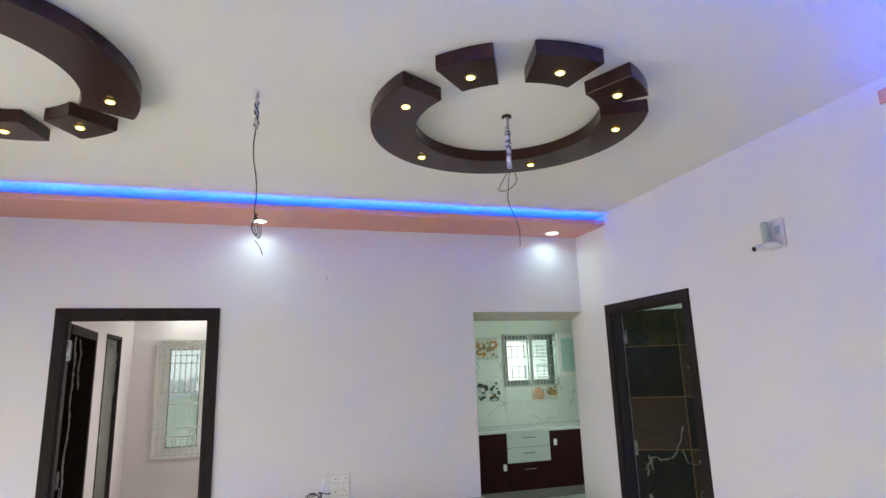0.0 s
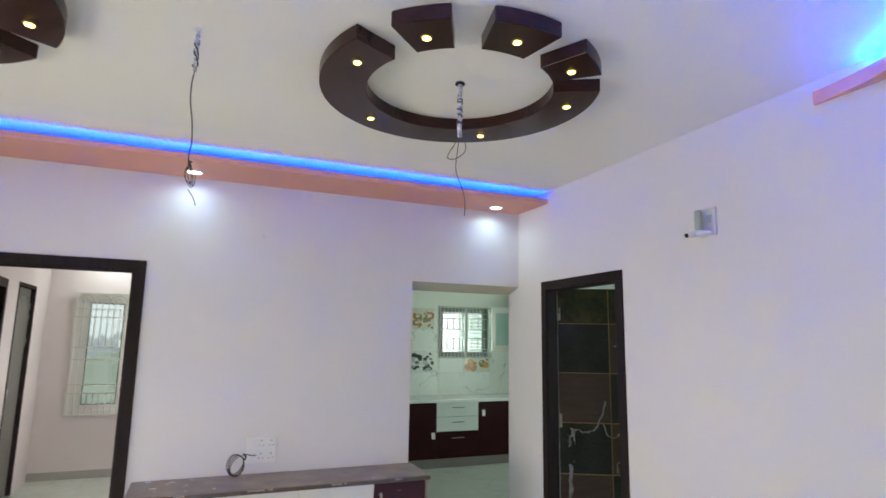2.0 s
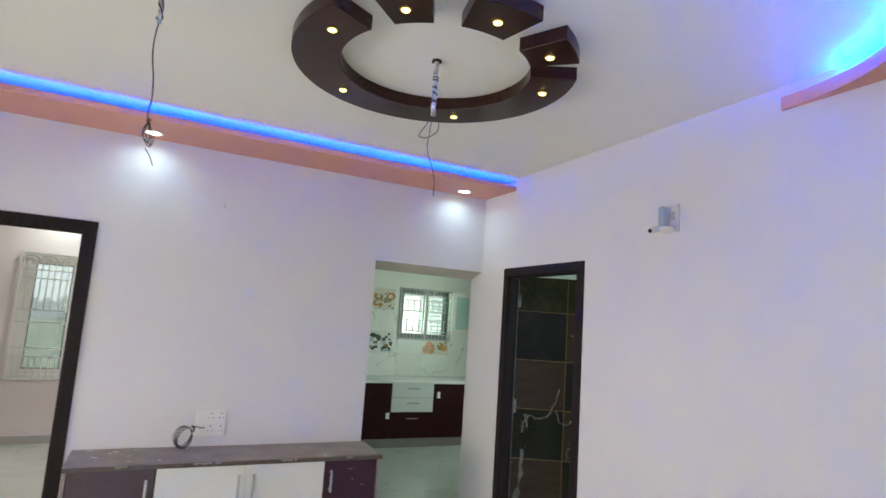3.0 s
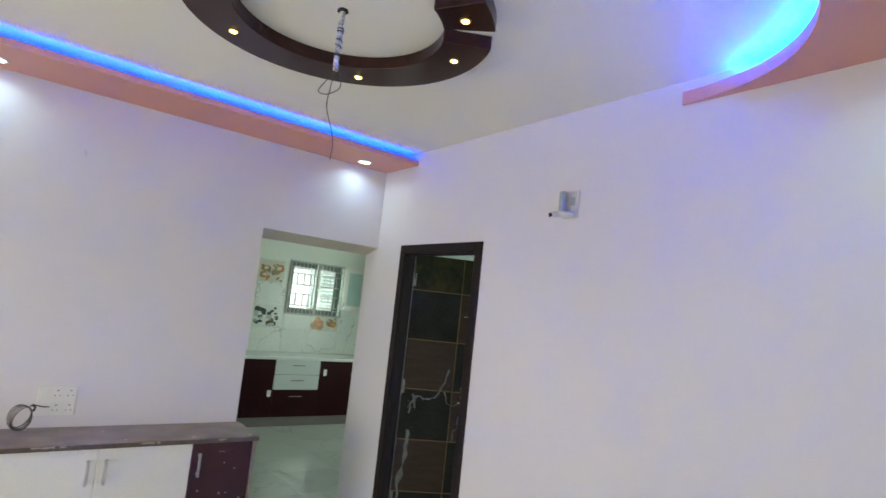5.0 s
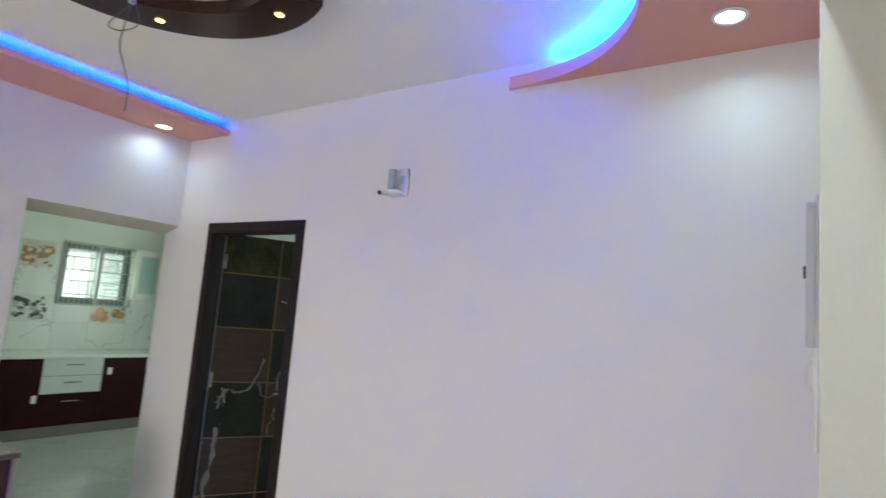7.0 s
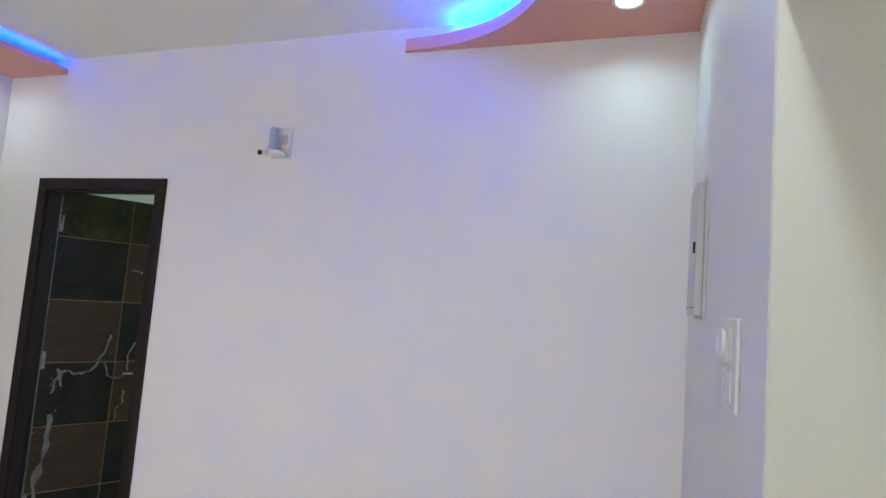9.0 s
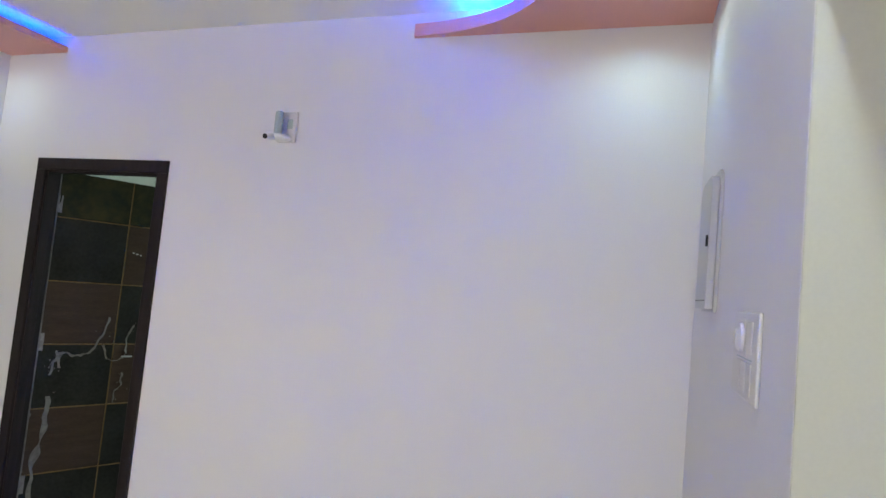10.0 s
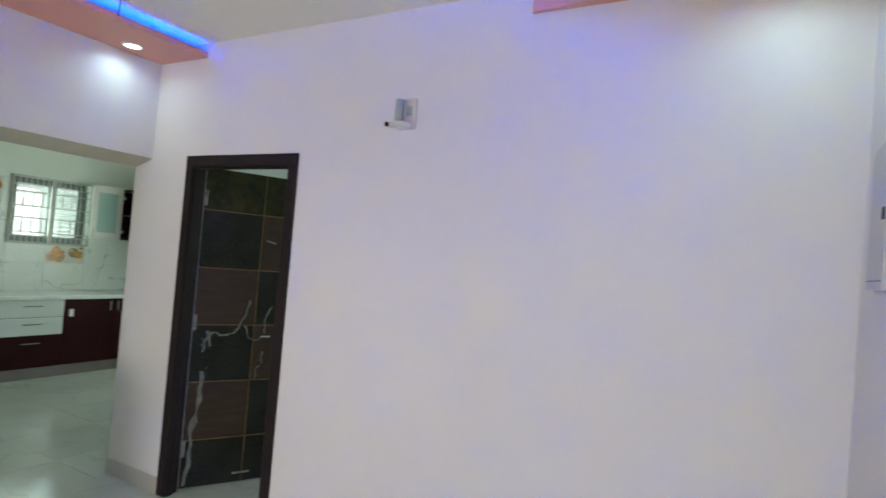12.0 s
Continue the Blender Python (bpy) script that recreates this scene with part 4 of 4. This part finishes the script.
def barred_window(name, x0, x1, z0, z1, y, kitchen, label):
    """Sliding window with two sashes, set in the wall, iron bars on the room side."""
    d = empty(name, pose(x0, y, z0), label, "window")
    tagged(d, kind="structure")
    w, h = x1 - x0, z1 - z0
    fw = 0.055 if kitchen else 0.06
    for r in ((0, w, 0, fw), (0, w, h - fw, h), (0, fw, fw, h - fw), (w - fw, w, fw, h - fw)):
        part("frame", boxes((r[0], r[1], 0.05, 0.12, r[2], r[3]), bevel=0.003), M_ALU if kitchen else M_UPVC, d)
    sw = 0.022 if kitchen else 0.06
    mid = w / 2
    for k, (a, b) in enumerate(((fw, mid + sw / 2), (mid - sw / 2, w - fw))):
        yy = 0.066 + 0.022 * k
        for r in ((a, b, fw, fw + sw), (a, b, h - fw - sw, h - fw), (a, a + sw, fw + sw, h - fw - sw), (b - sw, b, fw + sw, h - fw - sw)):
            part("sash", boxes((r[0], r[1], yy, yy + 0.02, r[2], r[3]), bevel=0.002), M_ALU if kitchen else M_UPVC, d)
        pane = part("pane", boxes((a + sw - 0.004, b - sw + 0.004, yy + 0.008, yy + 0.012, fw + sw - 0.004, h - fw - sw + 0.004)), M_GLASS if kitchen else M_HAZY_GLASS, d, "clear glass pane" if kitchen else "glass pane with the outdoor haze mixed in")
        pane.visible_shadow = False
        if not kitchen:
            for r in ((a + sw, b - sw, fw + sw, fw + sw + 0.012), (a + sw, b - sw, h - fw - sw - 0.012, h - fw - sw), (a + sw, a + sw + 0.012, fw + sw + 0.012, h - fw - sw - 0.012), (b - sw - 0.012, b - sw, fw + sw + 0.012, h - fw - sw - 0.012)):
                part("gasket", boxes((r[0], r[1], yy + 0.003, yy + 0.0075, r[2], r[3])), M_ALU, d, "dark rubber gasket")
    return d


kw = barred_window("window_1", WX0, WX1, WZ0, WZ1, KY, True, "white sliding kitchen window behind an iron grill")
kg = empty("window_grill", pose(WX0, KY - 0.03, WZ0), "grey painted iron grill over the kitchen window", "window grill")
W, Hh = WX1 - WX0, WZ1 - WZ0
for r in ((-0.02, W + 0.02, 0, 0.02), (-0.02, W + 0.02, Hh - 0.02, Hh), (-0.02, 0.0, 0.02, Hh - 0.02), (W, W + 0.02, 0.02, Hh - 0.02), (W / 2 - 0.022, W / 2 + 0.022, 0.02, Hh - 0.02)):
    part("rail", boxes((r[0], r[1], -0.012, 0.012, r[2], r[3]), bevel=0.002), M_GRILL_K, kg)
for f in (0.115, 0.17, 0.385, 0.56, 0.77, 0.87):
    part("crossbar", boxes((0, W, -0.008, -0.002, Hh * f - 0.006, Hh * f + 0.006)), M_GRILL_K, kg)
for i in range(1, 14):
    x = W * i / 14
    if abs(x - W / 2) > 0.02:
        for za, zb in ((0.02, 0.115), (0.87, 0.975)):
            bm = bmesh.new()
            rod(bm, (x, 0.002, Hh * za), (x, 0.002, Hh * zb), 0.006, 8)
            part("short_bar", bm, M_GRILL_K, kg)
for i in range(1, 8):
    x = W * i / 8
    if abs(x - W / 2) > 0.02:
        for za, zb in ((0.17, 0.385), (0.56, 0.77)):
            bm = bmesh.new()
            rod(bm, (x, 0.002, Hh * za), (x, 0.002, Hh * zb), 0.007, 8)
            part("bar", bm, M_GRILL_K, kg)
lou = empty("louvre_vent", pose(WX1 - 0.27, KY + 0.125, WZ0 + 0.10), "white louvre slats outside the kitchen window", "louvre")
for i in range(10):
    bm = boxes((0, 0.22, -0.014, 0.014, -0.002, 0.002))
    s = part("slat", bm, M_UPVC, lou)
    s.matrix_basis = pose(0, 0.02, 0.03 + 0.052 * i, 35, 0, 0)
for x in (-0.006, 0.22):
    part("rail", boxes((x, x + 0.006, 0.005, 0.035, 0, 0.56)), M_UPVC, lou)

bwn = barred_window("window_2", BX0, BX1, BZ0, BZ1, BY, False, "tall white sliding bedroom window behind an iron grill")
bg = empty("window_grill", pose(BX0, BY - 0.035, BZ0), "cream painted ornamental iron grill over the bedroom window", "window grill")
W, Hh = BX1 - BX0, BZ1 - BZ0
for r in ((-0.03, W + 0.03, 0, 0.02), (-0.03, W + 0.03, Hh - 0.02, Hh), (-0.03, -0.01, 0.02, Hh - 0.02), (W + 0.01, W + 0.03, 0.02, Hh - 0.02)):
    part("rail", boxes((r[0], r[1], -0.01, 0.01, r[2], r[3]), bevel=0.002), M_GRILL, bg)
for z in (0.26, 0.36, 0.65, 0.79, 1.15, 1.245):
    part("crossbar", boxes((-0.02, W + 0.02, -0.008, -0.002, z - 0.006, z + 0.006)), M_GRILL, bg)
for i in range(1, 16):
    x = W * i / 16
    for za, zb in ((0.02, 0.26), (0.79, 1.36)):
        bm = bmesh.new()
        rod(bm, (x, 0.002, za), (x, 0.002, zb), 0.0065, 8)
        part("bar", bm, M_GRILL, bg)
for i in range(6):
    cx = W * (i + 0.5) / 6
    tube("scroll", [(cx + 0.085 * math.cos(a), 0.0, 1.345 + 0.07 * math.sin(a)) for a in (radians(k * 20) for k in range(10))], 0.0075, M_GRILL, bg)
    tube("scroll", [(cx + 0.034 * math.cos(a), 0.0, 1.350 + 0.03 * math.sin(a)) for a in (radians(k * 36) for k in range(10))], 0.006, M_GRILL, bg)

# wall cabinet on the east kitchen wall, glass shutter swung open
uc = empty("kitchen_wall_cabinet", pose(KE, 3.30, 1.505), "wine-red kitchen wall cabinet with an open glass shutter", "kitchen cabinet")
for r in ((-0.33, -0.001, -0.80, 0.28, 0.0, 0.018), (-0.33, -0.001, -0.80, 0.28, 0.60, 0.618), (-0.33, -0.001, 0.262, 0.28, 0.018, 0.60), (-0.33, -0.001, -0.80, -0.782, 0.018, 0.60), (-0.018, -0.001, -0.782, 0.262, 0.018, 0.60), (-0.33, -0.019, -0.41, -0.392, 0.018, 0.60), (-0.31, -0.019, -0.392, 0.262, 0.30, 0.315)):
    part("panel", boxes(r, bevel=0.001), M_WINE, uc)
for y0 in (-0.80,):
    part("door", boxes((-0.35, -0.332, y0 + 0.002, y0 + 0.396, 0.002, 0.616), bevel=0.002), M_WINE, uc, "glossy wine-red door")
sh = part("shutter", boxes((-0.72, -0.36, 0.0, 0.02, 0.0, 0.075), (-0.72, -0.36, 0.0, 0.02, 0.545, 0.62), (-0.72, -0.655, 0.0, 0.02, 0.075, 0.545), (-0.425, -0.36, 0.0, 0.02, 0.075, 0.545)), M_LAMW, uc, "open white-framed glass shutter")
part("pane", boxes((-0.658, -0.422, 0.008, 0.012, 0.072, 0.548)), M_FROST, sh, "greenish frosted glass")
part("handle", boxes((-0.704, -0.692, -0.022, -0.010, 0.02, 0.12), bevel=0.003), M_STEEL, sh)
for z in (0.10, 0.51):
    part("hinge", boxes((-0.372, -0.322, 0.004, 0.016, z - 0.02, z + 0.02), bevel=0.002), M_STEEL, sh, "steel cabinet hinge")

# kitchen wall tiles
TILES = setting("trim_kitchen_tiles", boxes((KW, WX0 - 0.02, KY - 0.004, KY, 0.868, 2.101), (WX1 + 0.02, KE, KY - 0.004, KY, 0.868, 2.101), (WX0 - 0.02, WX1 + 0.02, KY - 0.004, KY, 0.868, WZ0 - 0.002)), M_GROUT, "marble-look tiled kitchen wall with fruit picture tiles", "wall tiles")


def wall_tile(x0, x1, z0, z1, mat=M_MARBLE, name="tile", proud=0.010):
    return part(name, boxes((x0 + 0.0012, x1 - 0.0012, KY - proud, KY - 0.004, z0 + 0.0012, z1 - 0.0012)), mat, TILES)


zs = [0.868, 1.18, 1.485, 1.79, 2.10]
xs = [-1.29, -0.75, -0.20, 0.34, 0.775]
for z0, z1 in zip(zs, zs[1:]):
    for x0, x1 in zip(xs, xs[1:]):
        wall_tile(x0, x1, z0, z1)
    for x0, x1 in ((1.605, 2.195),):
        wall_tile(x0, x1, z0, z1)
for z0, z1 in ((0.868, 1.18), (1.18, WZ0 - 0.004)):
    for x0, x1 in ((0.775, 1.165), (1.165, 1.605)):
        wall_tile(x0, x1, z0, z1)


def blot(w, h, cx, cz, rx, rz, depth, seed, wobble=0.16, k=18):
    """A flat printed shape with an uneven outline, kept inside the tile."""
    bm = bmesh.new()
    vs = []
    for j in range(k):
        a = j * math.tau / k
        q = 1 + wobble * noise.noise((math.cos(a) * 2, math.sin(a) * 2, seed))
        vs.append(bm.verts.new((min(w - 0.004, max(0.004, cx + rx * q * math.cos(a))), -0.0034 - 0.00007 * depth, min(h - 0.004, max(0.004, cz + rz * q * math.sin(a))))))
    bm.faces.new(vs)
    return bm


def picture_tile(x0, x1, z0, z1, fruit, leaves, seed, kind_label, ground=M_PRINT):
    """A printed tile. fruit: large round shapes and their colours; leaves: how many small ones of a colour."""
    rnd = random.Random(seed)
    d = empty("picture_tile", pose(x0, KY - 0.0105, z0), kind_label, "picture tile", "fruit picture tiles")
    w, h = x1 - x0, z1 - z0
    part("glaze", boxes((0, w, -0.003, 0, 0, h), bevel=0.001), ground, d)
    k = 0
    for cx, cz, r, mat in fruit:
        r *= min(w, h)
        part("print", blot(w, h, cx * w, cz * h, r, r * 0.95, k, seed + k * 3.1, 0.10), mat, d)
        part("print", blot(w, h, cx * w - r * 0.25, cz * h + r * 0.3, r * 0.42, r * 0.36, k + 1, seed + k * 1.7, 0.3), M_PEACH, d)
        k += 2
    for n, mat in leaves:
        for i in range(n):
            r = rnd.uniform(0.06, 0.16) * h
            stretch = rnd.uniform(0.4, 0.9)
            part("print", blot(w, h, rnd.uniform(0.06, 0.94) * w, rnd.uniform(0.06, 0.94) * h, r, r * stretch, k, seed + k * 2.3, 0.5), mat, d)
            k += 1
    return d


picture_tile(0.355, 0.505, 1.80, 2.09, ((0.30, 0.32, 0.36, M_ORANGE), (0.12, 0.62, 0.30, M_ORANGE), (0.72, 0.20, 0.22, M_ORANGE)), ((5, M_OLIVE), (4, M_PRINT)), 11, "printed kitchen tile showing orange fruit")
picture_tile(0.51, 0.690, 1.80, 2.09, ((0.30, 0.72, 0.26, M_OLIVE), (0.68, 0.66, 0.30, M_ORANGE), (0.48, 0.50, 0.24, M_OLIVE)), ((5, M_PRINT), (4, M_OLIVE)), 12, "printed kitchen tile showing brown fruit bowl")
picture_tile(0.345, 0.515, 1.19, 1.478, ((0.20, 0.24, 0.16, M_OLIVE),), ((10, M_CHAR), (4, M_GREYPL)), 13, "printed kitchen tile with dark green leaves", M_TILEWHITE)
picture_tile(0.52, 0.695, 1.19, 1.478, ((0.42, 0.30, 0.22, M_CHAR),), ((10, M_CHAR), (4, M_GREYPL)), 14, "printed kitchen tile with dark jars and leaves", M_TILEWHITE)
picture_tile(1.172, 1.383, 1.188, 1.384, ((0.30, 0.36, 0.30, M_ORANGE), (0.68, 0.34, 0.32, M_ORANGE), (0.50, 0.70, 0.27, M_ORANGE)), ((5, M_OLIVE),), 15, "printed kitchen tile showing orange juice and fruit")
picture_tile(1.388, 1.60, 1.188, 1.384, ((0.40, 0.62, 0.30, M_OLIVE), (0.70, 0.50, 0.22, M_PEACH)), ((6, M_OLIVE), (4, M_PRINT)), 16, "printed kitchen tile with pale brown food")

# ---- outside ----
# Glowing board added to brighten the kitchen window's view.
setting("backdrop_sky", boxes((0, 16, 11.9, 12.0, -0.6, 9)), M_SKY_GLOW, "added glowing board that stands for white overcast sky", "sky")
setting("ground", boxes((-1500, 1500, -1500, 1500, -0.7, -0.6)), M_GRASS, "dry green grass around the house", "ground")
setting("backdrop_far_sky", boxes((-160, 60, 95, 95.2, -0.6, 70)), M_SKY_GLOW_FAR, "added glowing board that stands for pale far sky", "sky")
bm = bmesh.new()
rnd = random.Random(9)
for i in range(520):
    x = -75 + i * 0.25 + rnd.uniform(-0.4, 0.4)
    rise = 1.3 + 1.1 * noise.noise((x * 0.16, 2.0, 0.5)) + 0.7 * noise.noise((x * 0.55, 7.0, 0.5))
    r = rnd.uniform(0.35, 0.95)
    bmesh.ops.create_icosphere(bm, subdivisions=1, radius=r, matrix=Matrix.Translation((x, 75 + rnd.uniform(-4, 4), rnd.uniform(-0.5, 0.3 + max(0.3, rise)))) @ Matrix.Diagonal((1.3, 1, rnd.uniform(0.6, 1.1), 1)))
for v in bm.verts:
    v.co += 0.3 * Vector((noise.noise(v.co * 1.9), 0, noise.noise(v.co * 1.9 + Vector((9, 0, 0)))))
tagged(mesh_object("backdrop_trees", bm, M_TREES), label="line of far trees, haze put into their glow", category="trees", kind="structure")

# ---- floor tiles ----
tile_mesh = None
S = 0.6


def floor_tiles(x0, x1, y0, y1):
    global tile_mesh
    nx, ny = math.ceil((x1 - x0) / S - 0.01), math.ceil((y1 - y0) / S - 0.01)
    for i in range(nx):
        for j in range(ny):
            w, h = min(S, x1 - x0 - i * S), min(S, y1 - y0 - j * S)
            if tile_mesh is None:
                t = part("tile", boxes((0.001, S - 0.001, 0.001, S - 0.001, -0.004, 0.0)), M_FLOOR, FLOOR)
                tile_mesh = t.data
            elif w > S - 0.01 and h > S - 0.01:
                t = new("tile", tile_mesh)
                t.parent = FLOOR
            else:
                t = part("tile", boxes((0.001, w - 0.001, 0.001, h - 0.001, -0.004, 0.0)), M_FLOOR, FLOOR)
            t.location = (x0 + i * S, y0 + j * S, 0)


floor_tiles(KW, KE, 0.0, 3.6)
floor_tiles(BW, KW - 0.3, 0.0, BY)
floor_tiles(WEST, 0.0, SOUTH, 0.0)
floor_tiles(0.0, SX, -3.2, 0.0)
